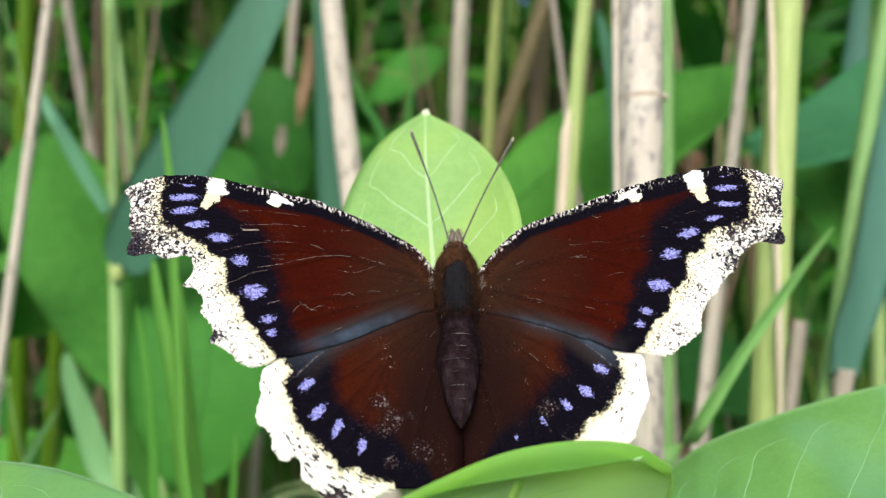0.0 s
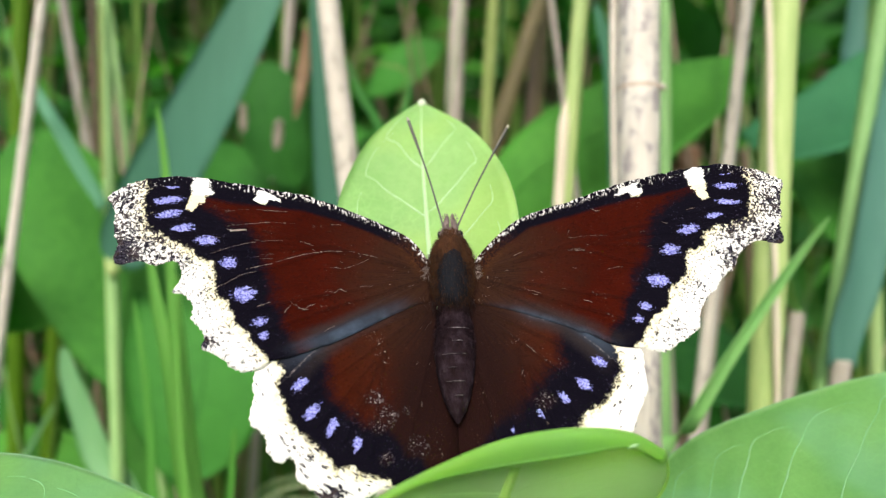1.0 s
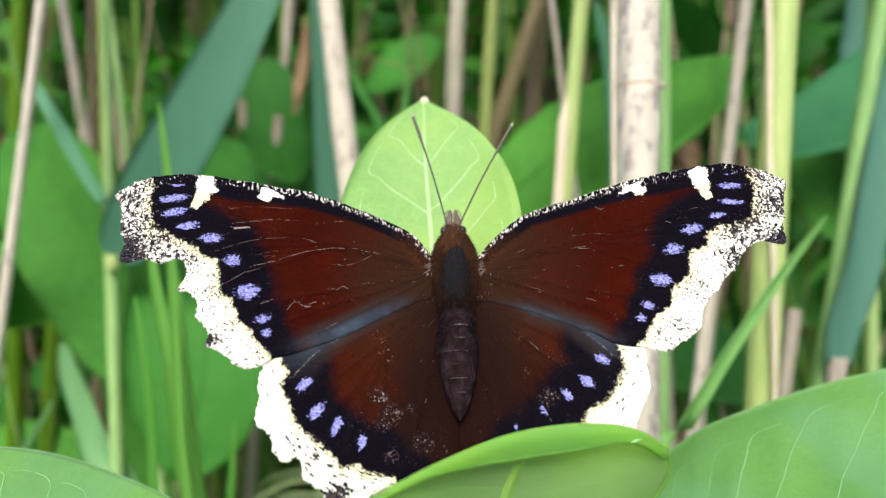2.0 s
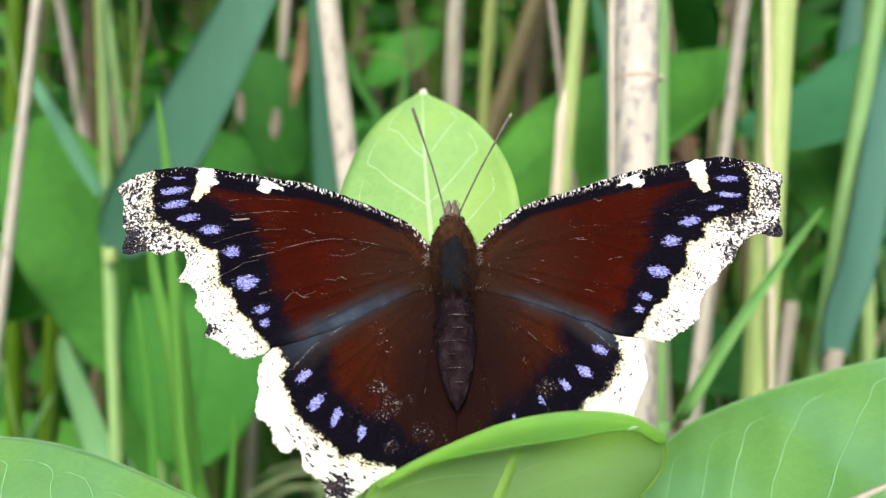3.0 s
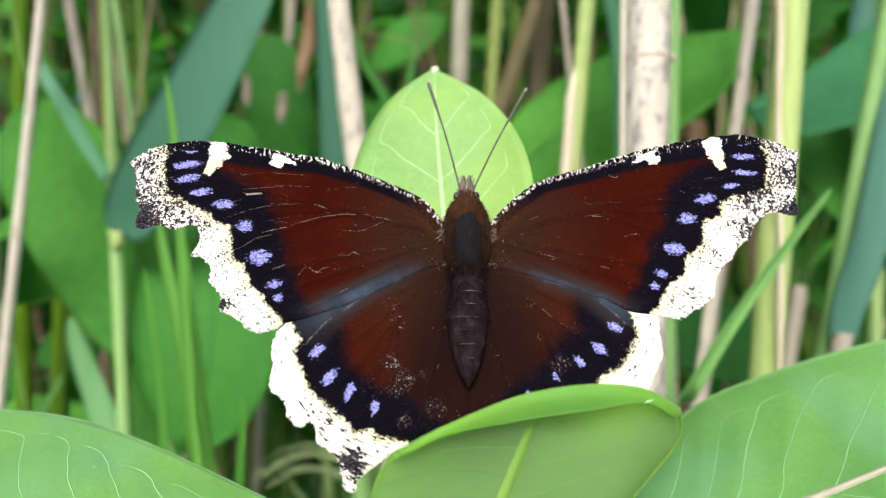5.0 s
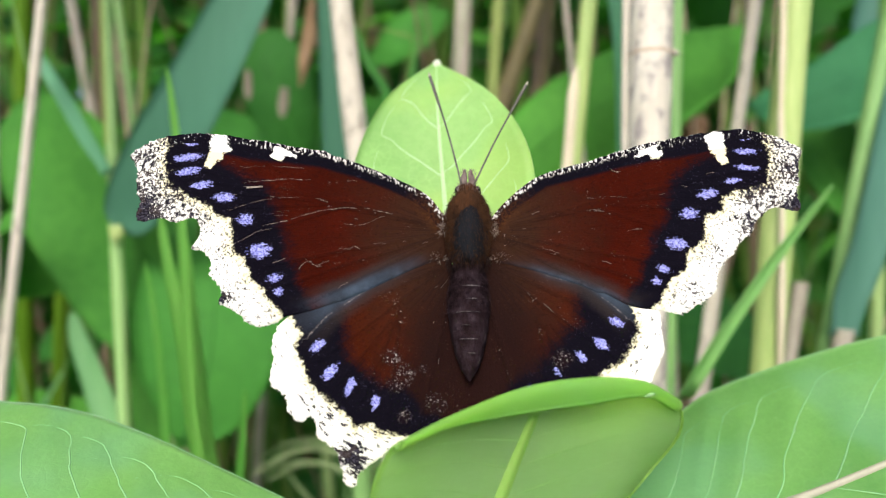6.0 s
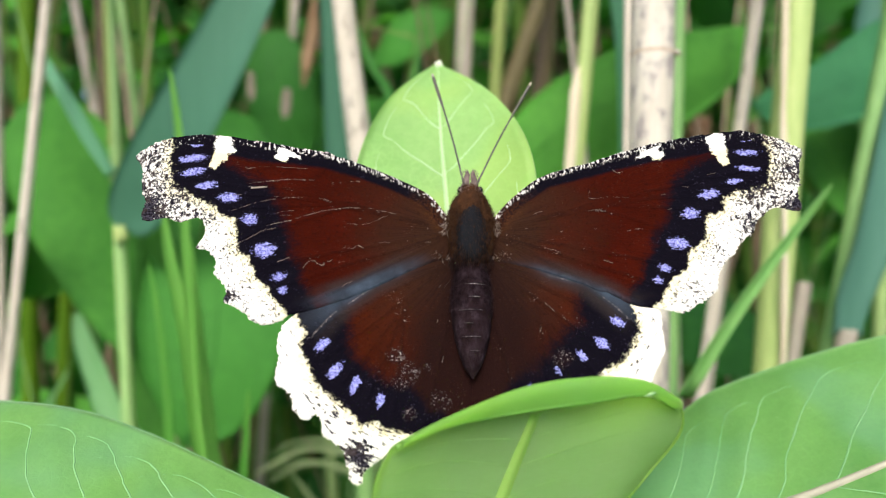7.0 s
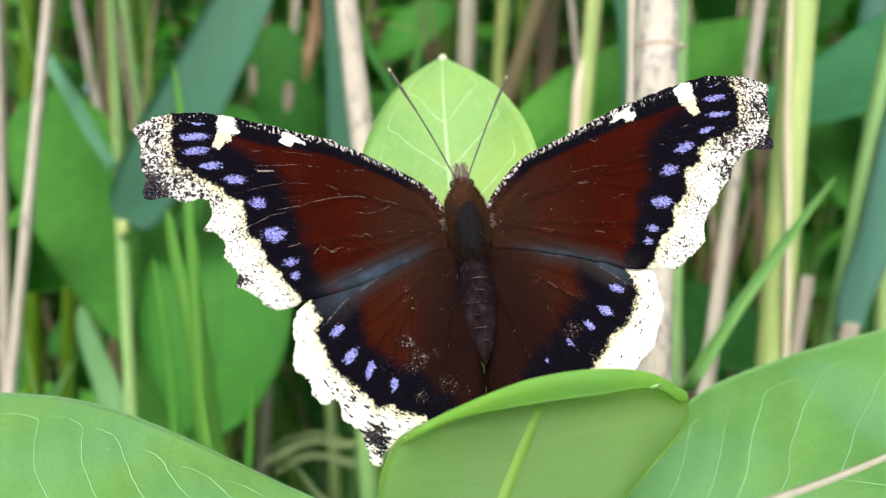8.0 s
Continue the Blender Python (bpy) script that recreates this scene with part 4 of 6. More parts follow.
        data["worn"].append(9.0 if fore else min((p - Vector((x, y))).length / r for x, y, r in (((7.9, -14.3, 1.2), (6.9, -15.8, 1.4), (7.8, -17.0, 1.0), (4.7, -15.2, 0.6), (6.5, -20.1, 1.0), (3.2, -18.8, 1.3)) if sgn < 0 else ((9.6, -14.5, 1.1),))))
        data["ray"].append(((1.3 if sgn < 0 else 0.4) - chain(p, rear)) * (1.7 if sgn < 0 else 1.5) if fore else signed(p, fold) * (2.2 - 0.07 * p.x))
        if fore:
            dk = 0.2 * max(0.0, 1 - (p - Vector((36.0, 0.6))).length / 2.7) + 0.1 - 0.1 * max(0.0, min(1.0, (30.5 - p.x) / 2.5)) + 0.24 * max(0.0, 1 - (p - Vector((26.2, -8.8))).length / 1.3)
        else:
            dk = 0.3 * max(0.0, 1 - (p - Vector((11.9, -24.4))).length / 2.1) - 0.05 + 0.055 * max(0.0, min(1.0, (-p.y - 17) / 4))
        data["dark"].append(dk)
        data["fringe"].append(max(0.45, min(1.0, (30 - p.x) / 8)) if fore else 0.0)
        ridge = 0.10 * math.exp(-(vd / 0.35) ** 2) * min(1.0, chain(p, rear) / 1.5) * (1.0 if fore else max(0.0, min(1.0, (chain(p, lead) - 3.0) / 2))) + 0.04 * noise.noise(Vector((p.x * 0.35, p.y * 0.35, 3)))
        cos.append((sgn * p.x * MM, p.y * MM, (lift(p) + ridge) * MM))
    me = bpy.data.meshes.new(name)
    me.from_pydata(cos, [], [list(f) if sgn > 0 else list(f)[::-1] for f in fs])
    for k, v in data.items():
        me.attributes.new(k, "FLOAT", "POINT").data.foreach_set("value", v)
    for f in me.polygons:
        f.use_smooth = True
    me.materials.append(mat)
    ob = new(name, me)
    ob.parent = parent
    md = ob.modifiers.new("thickness", "SOLIDIFY")
    md.thickness, md.offset = 0.000012, -1
    # pale hairs and torn scales lying along the rays
    bm = bmesh.new()

    def hair(p, d, ln, w):
        s = Vector((-d.y, d.x)) * w
        for k in range(3):
            q0, q1 = p + d * ln * k / 3, p + d * ln * (k + 1) / 3
            z = [(lift(q) + 0.15) * MM for q in (q0, q1)]
            bend = Vector((-d.y, d.x)) * 0.05 * ln * math.sin(k * 1.2)
            bm.faces.new([bm.verts.new((sgn * v.x * MM, v.y * MM, zz)) for v, zz in ((q0 - s + bend, z[0]), (q0 + s + bend, z[0]), (q1 + s + bend, z[1]), (q1 - s + bend, z[1]))])

    for _ in range(16 if fore else 6):
        far = base.lerp(rng.choice(veins), rng.uniform(0.15, 0.95)) + Vector((rng.gauss(0, 0.9), rng.gauss(0, 0.9)))
        if inside(far, rim) and chain(far, inner, True) > 1.5 and inside(far, inner):
            d = (far - base).normalized()
            d = (d + Vector((rng.gauss(0, 0.12), rng.gauss(0, 0.12)))).normalized()
            hair(far, d, rng.choice((0.25, 0.4, 0.6, 1.2)) * rng.uniform(0.7, 1.3), rng.uniform(0.008, 0.02))
    if fore:
        # pale scales left standing along the veins and scratches
        for line, w in FORE_SCRATCHES if sgn < 0 else FORE_R_SCRATCHES:
            path = [q.to_2d() for q in bezier([(*q, 0) for q in line], 7 * (len(line) - 1))]
            for q0, q1 in zip(path, path[1:]):
                if w > 0.05 or rng.random() < 0.85:
                    hair(q0 + Vector((0, rng.gauss(0, 0.03 if w < 0.05 else 0.0))), (q1 - q0).normalized(), (q1 - q0).length * (rng.uniform(0.4, 1.2) if w < 0.05 else 1.05), w * (rng.uniform(0.4, 1.1) if w < 0.05 else 1.0))
    part("loose_hairs", bm, HAIR, ob, "pale hairs and torn scales")
    return tagged(ob, label)


def blob(bm, c, r, rings=14, sides=20, power=1.0, lump=0.0):
    """An egg along y about c, radii r in millimetres."""
    c, rows = Vector(c), []
    for i in range(rings + 1):
        a = math.pi * (0.02 + 0.96 * i / rings)
        s = math.sin(a) ** power
        rows.append([])
        for k in range(sides):
            b = 2 * math.pi * k / sides
            q = Vector((r[0] * s * math.cos(b), r[1] * math.cos(a), r[2] * s * math.sin(b)))
            q *= 1 + lump * noise.noise(q * 1.1 + Vector((3, 1, 5)))
            rows[-1].append(bm.verts.new((c + q) * MM))
    for a, b in zip(rows, rows[1:]):
        for k in range(sides):
            bm.faces.new((a[k], a[(k + 1) % sides], b[(k + 1) % sides], b[k]))
    bm.faces.new(rows[0][::-1])
    bm.faces.new(rows[-1])


def fuzz(parent, c, r, count, length, mat, seed, name="fur", y_lo=-9.0, y_hi=9.0, back=-0.6):
    rng = random.Random(seed)
    bm = bmesh.new()
    for _ in range(count):
        a, b = rng.uniform(-1, 1), rng.uniform(-0.3, math.pi + 0.3)
        s = math.sqrt(1 - a * a)
        nrm = Vector((s * math.cos(b), a, s * math.sin(b)))
        p = Vector(c) + Vector((r[0] * nrm.x, r[1] * nrm.y, r[2] * nrm.z))
        if not y_lo < p.y < y_hi:
            continue
        d = (nrm + Vector((rng.uniform(-0.4, 0.4), back + rng.uniform(-0.4, 0.4), rng.uniform(-0.2, 0.2)))).normalized()
        sd = d.cross(Vector((rng.uniform(-1, 1), rng.uniform(-1, 1), rng.uniform(-1, 1)))).normalized() * 0.035
        ln = length * rng.uniform(0.5, 1.2)
        bm.faces.new([bm.verts.new(q * MM) for q in (p - sd, p + sd, p + d * ln)])
    return part(name, bm, mat, parent, "fine bristly hairs")


def butterfly():
    ob = new("butterfly")
    tagged(ob, "maroon butterfly with cream wing edges and lilac spots, wings spread", "butterfly")
    ob.matrix_basis = BUTTERFLY_HOME
    wings, antennae = {}, []
    for sgn, side in ((-1, "l"), (1, "r")):
        far = sgn > 0
        wings["f" + side] = wing(ob, "forewing", FORE_R if far else FORE, FORE_R_INNER if far else FORE_INNER, FORE_R_LILAC if far else FORE_LILAC, FORE_R_CREAM if far else FORE_CREAM, sgn, True, WING_FORE, "maroon forewing, black band, lilac spots, tattered cream edge")
        wings["h" + side] = wing(ob, "hindwing", HIND_R if far else HIND, HIND_R_INNER if far else HIND_INNER, HIND_R_LILAC if far else HIND_LILAC, [], sgn, False, WING_HIND, "dark maroon hindwing, lilac spots, cream toothed edge")
    bm = bmesh.new()
    blob(bm, (0, 0.9, 0.3), (2.65, 5.0, 2.2), 16, 22, 0.8, 0.06)
    th = part("thorax", bm, FUR_RUST, ob, "rust-brown furry thorax")
    fuzz(th, (0, 0.9, 0.3), (2.65, 5.0, 2.2), 5000, 0.55, FUR_RUST, 3, back=-1.1)
    fuzz(th, (0, -3.0, -0.2), (2.5, 1.6, 2.2), 900, 0.8, FUR_BROWN, 31, "fur", -5.0, -2.0, -2.6)
    for sgn in (-1, 1):
        for c, r, n in (((sgn * 2.7, 1.6, 0.7), (0.5, 1.0, 0.4), 50), ((sgn * 3.7, -2.6, 0.15), (1.1, 0.25, 0.2), 70), ((sgn * 2.9, 0.6, 0.7), (0.4, 0.5, 0.4), 40)):
            fuzz(th, c, r, n, 0.7, HAIR, 11 + sgn, "hair_tuft", back=-0.3)
    bm = bmesh.new()
    blob(bm, (0, 0.1, 0.85), (2.1, 3.9, 1.95), 14, 18, 0.7, 0.05)
    sh = part("back_shield", bm, FUR_DARK, th, "black sparsely haired back with a painted bluish glint")
    fuzz(sh, (0, -0.1, 0.7), (2.3, 4.0, 2.0), 2200, 0.4, FUR_DARK, 17, back=-1.6)
    fuzz(sh, (0, 0.0, 0.72), (2.3, 4.1, 2.02), 700, 0.7, FUR_RUST, 19, back=-1.8)
    bm = bmesh.new()
    n_seg = 7
    ys, rs = [], []
    for i in range(61):
        y = -2.0 - 14.4 * i / 60
        s = max(0.0, (y + 3.4) / -13.0)
        body_r = 2.5 * (1 - s ** 3.0) ** 0.75 * min(1.0, 0.66 + 0.34 * i / 30)
        ys.append(Vector((0, y, -0.35 + 0.7 * s * s)) * MM)
        rs.append(max(0.12, body_r * (1 - 0.035 * (0.5 + 0.5 * math.cos((y + 5.6) / 1.45 * 2 * math.pi)))) * MM)
    tube(bm, ys, rs, 22)
    ab = part("abdomen", bm, ABDO, ob, "dark brown furry segmented abdomen")
    for i in range(1, n_seg):
        y = -5.6 - 1.45 * i + 0.75
        w = 2.5 * (1 - ((-3.4 - y) / 13.0) ** 3.0) ** 0.75 + 0.02
        bm = bmesh.new()
        tube(bm, [Vector((w * math.cos(a), y - 0.12 * math.sin(a), -0.33 + 0.7 * ((-3.4 - y) / 13.0) ** 2 + w * math.sin(a))) * MM for a in (math.pi * (0.5 + (0.13 + 0.06 * math.sin(i * 2.7)) * (k / 8 - 1) + 0.06 * math.sin(i * 5.1)) for k in range(17))], [(0.02 + 0.055 * math.sin(math.pi * k / 16) * (0.6 + 0.6 * noise.noise(Vector((k * 0.6, i * 3.3, 4))))) * MM for k in range(17)], 6)
        part("segment_band", bm, BAND_PALE, ab)
    fuzz(ab, (0, -8.6, -0.35), (2.35, 7.2, 2.3), 4500, 0.45, ABDO, 8, back=-1.2)
    fuzz(ab, (0, -15.2, 0.2), (1.1, 1.4, 0.8), 420, 0.6, BAND_PALE, 23, back=-1.6)
    fuzz(ab, (0, -8.2, -0.7), (3.1, 7.4, 0.9), 3600, 1.1, FUR_BROWN, 21, back=-2.2)
    bm = bmesh.new()
    blob(bm, (0, 5.5, 0.3), (1.35, 1.2, 1.1), 10, 16, 0.8)
    hd = part("head", bm, FUR_RUST, ob, "small furry brown head")
    fuzz(hd, (0, 5.5, 0.3), (1.35, 1.2, 1.1), 300, 0.45, PALP, 5, back=0.5)
    for sgn in (-1, 1):
        bm = bmesh.new()
        blob(bm, (sgn * 1.15, 5.95, 0.2), (0.42, 0.5, 0.5), 10, 12)
        part("eye", bm, EYE, hd, "dark round compound eye")
        bm = bmesh.new()
        tube(bm, [Vector(q) * MM for q in ((sgn * 0.55, 6.2, 0.3), (sgn * 0.5, 7.1, 0.5), (sgn * 0.35, 8.0, 0.4), (sgn * 0.3, 8.7, 0.2))], [0.45 * MM, 0.42 * MM, 0.3 * MM, 0.08 * MM], 8)
        pl = part("palp", bm, PALP, hd, "grey hairy palp")
        fuzz(pl, (sgn * 0.5, 7.1, 0.4), (0.45, 1.3, 0.45), 90, 0.5, PALP, 6 + sgn, back=0.9)
        # antenna along its own y axis from its socket, so that it can be turned there
        ln = 16.4 if sgn < 0 else 15.8
        line = bezier([(0, 0, 0), (sgn * -0.12, 0.45 * ln, 0.4), (0, ln, 0)], 30)
        bm = bmesh.new()
        tube(bm, [q * MM for q in line], [(0.1 + 0.1 * max(0.0, min(1.0, (i - 20) / 5)) + 0.015 * (i % 2)) * MM for i in range(31)], 7)
        an = part("antenna", bm, ANTENNA, ob, "thin dark antenna with a club")
        an.location = Vector((sgn * 0.75, 6.5, 0.7)) * MM
        antennae.append(an)
        bm = bmesh.new()
        tube(bm, [line[-1] * MM, (line[-1] * 2 - line[-2]) * MM], [0.23 * MM, 0.1 * MM], 8)
        part("antenna_tip", bm, TIP_PALE, an, "cream antenna tip")
        for k, y0 in enumerate((2.8, -0.5)):
            bm = bmesh.new()
            tube(bm, [Vector(q) * MM for q in ((sgn * 1.2, y0, -1.2), (sgn * 2.6, y0 + 1.0 - k, -2.6), (sgn * 3.0, y0 + 0.5 - k, -5.2 + 0.6 * k))], [0.3 * MM, 0.24 * MM, 0.12 * MM], 7)
            part("leg", bm, PALP, ob, "brown hairy leg")
    return ob, wings, antennae


BUTTERFLY_HOME = pose(0.00139, 0.07098, 0.69516, 65.0, 0, 0)
BUTTERFLY, WINGS, ANTENNAE = butterfly()


# ---- reeds, near to far ----
SWAY = {}


def canes():
    c = reed("dry_reed", "thick bleached reed cane with dark mould stains", (0.0419, 0.1315, 0.7405), (0.0414, 0.1300, 0.7145), 0.0041, CANE_STAINED, node_at=0.7316, node_mat=CANE_TAN, sides=24, ring=1.02)
    bm = bmesh.new()
    tube(bm, bezier([(0.0452, 0.1285, 0.7318), (0.0461, 0.1282, 0.7314), (0.0466, 0.1284, 0.7317)], 6), [0.0004, 0.0006, 0.0007, 0.0007, 0.0006, 0.0004, 0.0001], 8)
    part("bud_scar", bm, CANE_GREY, c, "small broken bud at the joint")
    reed("green_reed", "green reed stalk beside a bleached cane", (0.0544, 0.1519, 0.7503), (0.0539, 0.1502, 0.7149), 0.0018, CULM_GREEN)
    reed("dry_reed", "pale tan reed cane, slightly leaning", (-0.0290, 0.1669, 0.7554), (-0.0241, 0.1650, 0.7149), 0.0030, CANE_PALE)
    r = reed("green_reed", "yellow-green reed with a cream dry sheath", (0.0831, 0.1519, 0.7473), (0.0770, 0.1477, 0.6653), 0.0036, CULM_YELLOW, sides=20)
    # dry sheath strip on that stalk
    bm = bmesh.new()
    tube(bm, bezier([(0.0767, 0.1465, 0.7673), (0.0774, 0.1460, 0.7453), (0.0768, 0.1445, 0.7204), (0.0772, 0.1430, 0.6902), (0.0772, 0.1425, 0.6611), (0.0764, 0.1420, 0.6342)], 24), [0.0008 + 0.0003 * noise.noise(Vector((k * 0.4, 1, 2))) for k in range(25)], 8)
    part("sheath", bm, SHEATH, r, "cream dry leaf sheath")
    reed("dry_reed", "thin grey-tan reed cane", (0.0840, 0.1723, 0.7575), (0.0789, 0.1706, 0.7219), 0.0017, CANE_PALE)
    r = reed("green_reed", "yellow-green reed stalk drying below", (0.0360, 0.1620, 0.7538), (0.0319, 0.1599, 0.7102), 0.0021, CULM_YELLOW)
    bm = bmesh.new()
    tube(bm, bezier([(0.0327, 0.1603, 0.7370), (0.0316, 0.1592, 0.7297), (0.0309, 0.1587, 0.7195), (0.0299, 0.1582, 0.7066), (0.0287, 0.1577, 0.6922)], 16), [0.0002 + 0.0013 * min(1.0, k / 4) for k in range(17)], 10)
    part("sheath", bm, SHEATH, r, "pale dry leaf sheath")
    reed("dry_reed", "thin upright tan reed cane", (0.0374, 0.2027, 0.7679), (0.0414, 0.2011, 0.7334), 0.0010, CANE_GREY)
    reed("dry_reed", "cream reed stalk, bent slightly", (-0.1203, 0.1870, 0.7621), (-0.1319, 0.1815, 0.6478), 0.0014, CANE_PALE)
    reed("dry_reed", "pinkish tan reed cane", (-0.1395, 0.1920, 0.7639), (-0.1372, 0.1871, 0.6603), 0.0016, CANE_GREY)
    SWAY["reed"] = g = reed("green_reed", "light green reed with a broad blue-green blade", (-0.1127, 0.2074, 0.7692), (-0.1057, 0.2007, 0.6295), 0.0020, CULM_LIGHT)
    blade(g, [(-0.1047, 0.2003, 0.6926), (-0.1009, 0.1985, 0.6996), (-0.0948, 0.1960, 0.7084), (-0.0871, 0.1940, 0.7206), (-0.0787, 0.1930, 0.7344), (-0.0697, 0.1940, 0.7518), (-0.0609, 0.1970, 0.7718), (-0.0483, 0.2030, 0.8041), (-0.0354, 0.2120, 0.8432)], 0.0112, BLADE_BLUE, (0.87, -0.06, -0.5), "blade", "broad blue-green reed blade", cup=0.16, root=0.3, belly=0.35, sharp=0.5)
    bm = bmesh.new()
    tube(bm, bezier([(-0.1068, 0.2008, 0.6900), (-0.1070, 0.2008, 0.6925), (-0.1072, 0.2007, 0.6947)], 8), [0.0019, 0.0021, 0.0022, 0.0022, 0.0022, 0.0022, 0.0022, 0.0021, 0.0019], 14)
    part("sheath", bm, CULM_YELLOW, g, "pale yellow leaf sheath collar")
    bm = bmesh.new()
    tube(bm, bezier([(-0.1112, 0.2022, 0.7776), (-0.1106, 0.2012, 0.7559), (-0.1096, 0.1998, 0.7376), (-0.1088, 0.1988, 0.7204)], 14), [0.0006] * 15, 8)
    part("sheath", bm, CULM_MUTED, g, "yellowing edge of a leaf sheath")
    blade(g, [(-0.1084, 0.1985, 0.7112), (-0.1143, 0.1968, 0.7226), (-0.1206, 0.1960, 0.7348), (-0.1276, 0.1965, 0.7463), (-0.1296, 0.1970, 0.7499)], 0.0023, BLADE_SEA, (0.8, 0.02, 0.55), "blade", "narrow blue-green blade", cup=0.2, root=0.8)
    reed("green_reed", "thin light green reed stalk", (-0.1166, 0.2226, 0.7745), (-0.1112, 0.2207, 0.7345), 0.0012, CULM_LIGHT)
    r = reed("green_reed", "green reed with a dark hanging blade", (0.1252, 0.1775, 0.7594), (0.1085, 0.1732, 0.6702), 0.0023, CULM_GREEN)
    blade(r, [(0.1073, 0.1670, 0.6658), (0.1090, 0.1672, 0.6767), (0.1136, 0.1680, 0.6888), (0.1175, 0.1695, 0.7029), (0.1214, 0.1720, 0.7186), (0.1267, 0.1760, 0.7364), (0.1342, 0.1820, 0.7572)], 0.0053, BLADE_GREY, (1, 0.1, 0.2), "blade", "broad hanging blue-green reed blade", cup=0.25, root=0.85, belly=0.35, sharp=0.3)
    bm = bmesh.new()
    tube(bm, bezier([(0.1082, 0.1678, 0.6676), (0.1078, 0.1680, 0.6609), (0.1070, 0.1685, 0.6482)], 8), [0.0028, 0.0027, 0.0026, 0.0025, 0.0024, 0.0024, 0.0023, 0.0023, 0.0022], 12)
    part("sheath", bm, CANE_GREY, r, "pinkish dry sheath under the blade")
    blade(r, [(0.1617, 0.2450, 0.7516), (0.1617, 0.2450, 0.7690), (0.1640, 0.2470, 0.7827), (0.1700, 0.2500, 0.8190)], 0.0052, BLADE_GREY, (1, 0.1, 0.1), "blade", "blue-green reed blade", cup=0.3, root=0.6, belly=0.4, sharp=0.4)
    reed("broken_reed", "broken tan reed stub", (0.1074, 0.1866, 0.6785), (0.1037, 0.1854, 0.6545), 0.0021, CANE_GREY, end=(0.1074, 0.1866, 0.6785)[2])
    reed("dry_reed", "thin upright tan reed cane", (0.0872, 0.1985, 0.6772), (0.0828, 0.1968, 0.6426), 0.0018, CANE_GREY)
    reed("green_reed", "yellow-green reed stalk behind the wing", (0.0643, 0.1885, 0.6781), (0.0651, 0.1869, 0.6453), 0.0024, CULM_YELLOW)
    reed("dry_reed", "thin upright tan reed cane", (0.0721, 0.1985, 0.6771), (0.0733, 0.1968, 0.6426), 0.0014, CANE_GREY)
    r = reed("green_reed", "dark green reed blade stalk", (-0.0358, 0.1872, 0.7624), (-0.0329, 0.1852, 0.7204), 0.0030, CULM_GREEN)
    blade(r, [(-0.0286, 0.1806, 0.6450), (-0.0323, 0.1798, 0.7116), (-0.0340, 0.1793, 0.7438), (-0.0367, 0.1809, 0.7761)], 0.0036, BLADE_BLUE, (1, 0.1, 0), "blade", "blue-green reed blade", cup=0.25, root=0.8)
    reed("dry_reed", "pinkish tan old reed cane", (0.0070, 0.2637, 0.7855), (0.0055, 0.2621, 0.7525), 0.0033, CANE_GREY)
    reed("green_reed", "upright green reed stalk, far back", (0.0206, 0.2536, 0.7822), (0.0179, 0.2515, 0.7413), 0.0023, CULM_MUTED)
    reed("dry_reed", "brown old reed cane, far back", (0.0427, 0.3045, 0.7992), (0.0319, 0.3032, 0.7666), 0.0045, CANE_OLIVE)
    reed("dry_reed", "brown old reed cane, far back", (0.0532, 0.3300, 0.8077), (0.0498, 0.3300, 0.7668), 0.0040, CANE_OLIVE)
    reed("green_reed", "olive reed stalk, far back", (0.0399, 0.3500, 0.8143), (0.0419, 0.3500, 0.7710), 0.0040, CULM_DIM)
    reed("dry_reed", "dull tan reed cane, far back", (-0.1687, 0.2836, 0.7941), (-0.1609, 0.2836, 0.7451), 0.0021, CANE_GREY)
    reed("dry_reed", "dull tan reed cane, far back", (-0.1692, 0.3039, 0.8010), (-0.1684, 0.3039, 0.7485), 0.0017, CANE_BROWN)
    reed("green_reed", "tall olive-green reed stalk, far back", (-0.1702, 0.2530, 0.7792), (-0.1706, 0.2511, 0.7272), 0.0031, CULM_OLIVE)
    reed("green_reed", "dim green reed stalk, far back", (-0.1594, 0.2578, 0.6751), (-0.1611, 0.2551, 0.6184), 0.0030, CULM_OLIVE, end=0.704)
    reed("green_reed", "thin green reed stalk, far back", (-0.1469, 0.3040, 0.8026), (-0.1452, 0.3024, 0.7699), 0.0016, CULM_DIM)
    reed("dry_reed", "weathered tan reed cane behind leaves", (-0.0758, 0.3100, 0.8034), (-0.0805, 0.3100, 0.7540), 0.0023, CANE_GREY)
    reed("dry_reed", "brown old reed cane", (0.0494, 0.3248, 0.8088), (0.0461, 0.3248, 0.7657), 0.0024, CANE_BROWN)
    reed("dry_reed", "thin cream reed against a thick cane", (0.0373, 0.1335, 0.7412), (0.0371, 0.1320, 0.7147), 0.0009, CANE_PALE)


canes()


def tuft(label, foot, blades, mat, category="grass"):
    """Grass blades that share a root."""
    ob = thing("grass_tuft", (foot[0], foot[1], 0.0), label, category, "grass tufts")
    for i, (spine, half, side) in enumerate(blades):
        low = Vector(spine[-1])
        down = (low - Vector(spine[-2])).normalized()
        root = Vector((foot[0] + 0.004 * i, foot[1], 0.0))
        pts = list(spine) + [low + down * 0.05, (low + down * 0.13).lerp(root, 0.35), root]
        blade(ob, pts[::-1], half, mat, side, "blade", cup=0.35, belly=0.4, sharp=0.45, root=0.4, n=36, seed=i)
    return ob


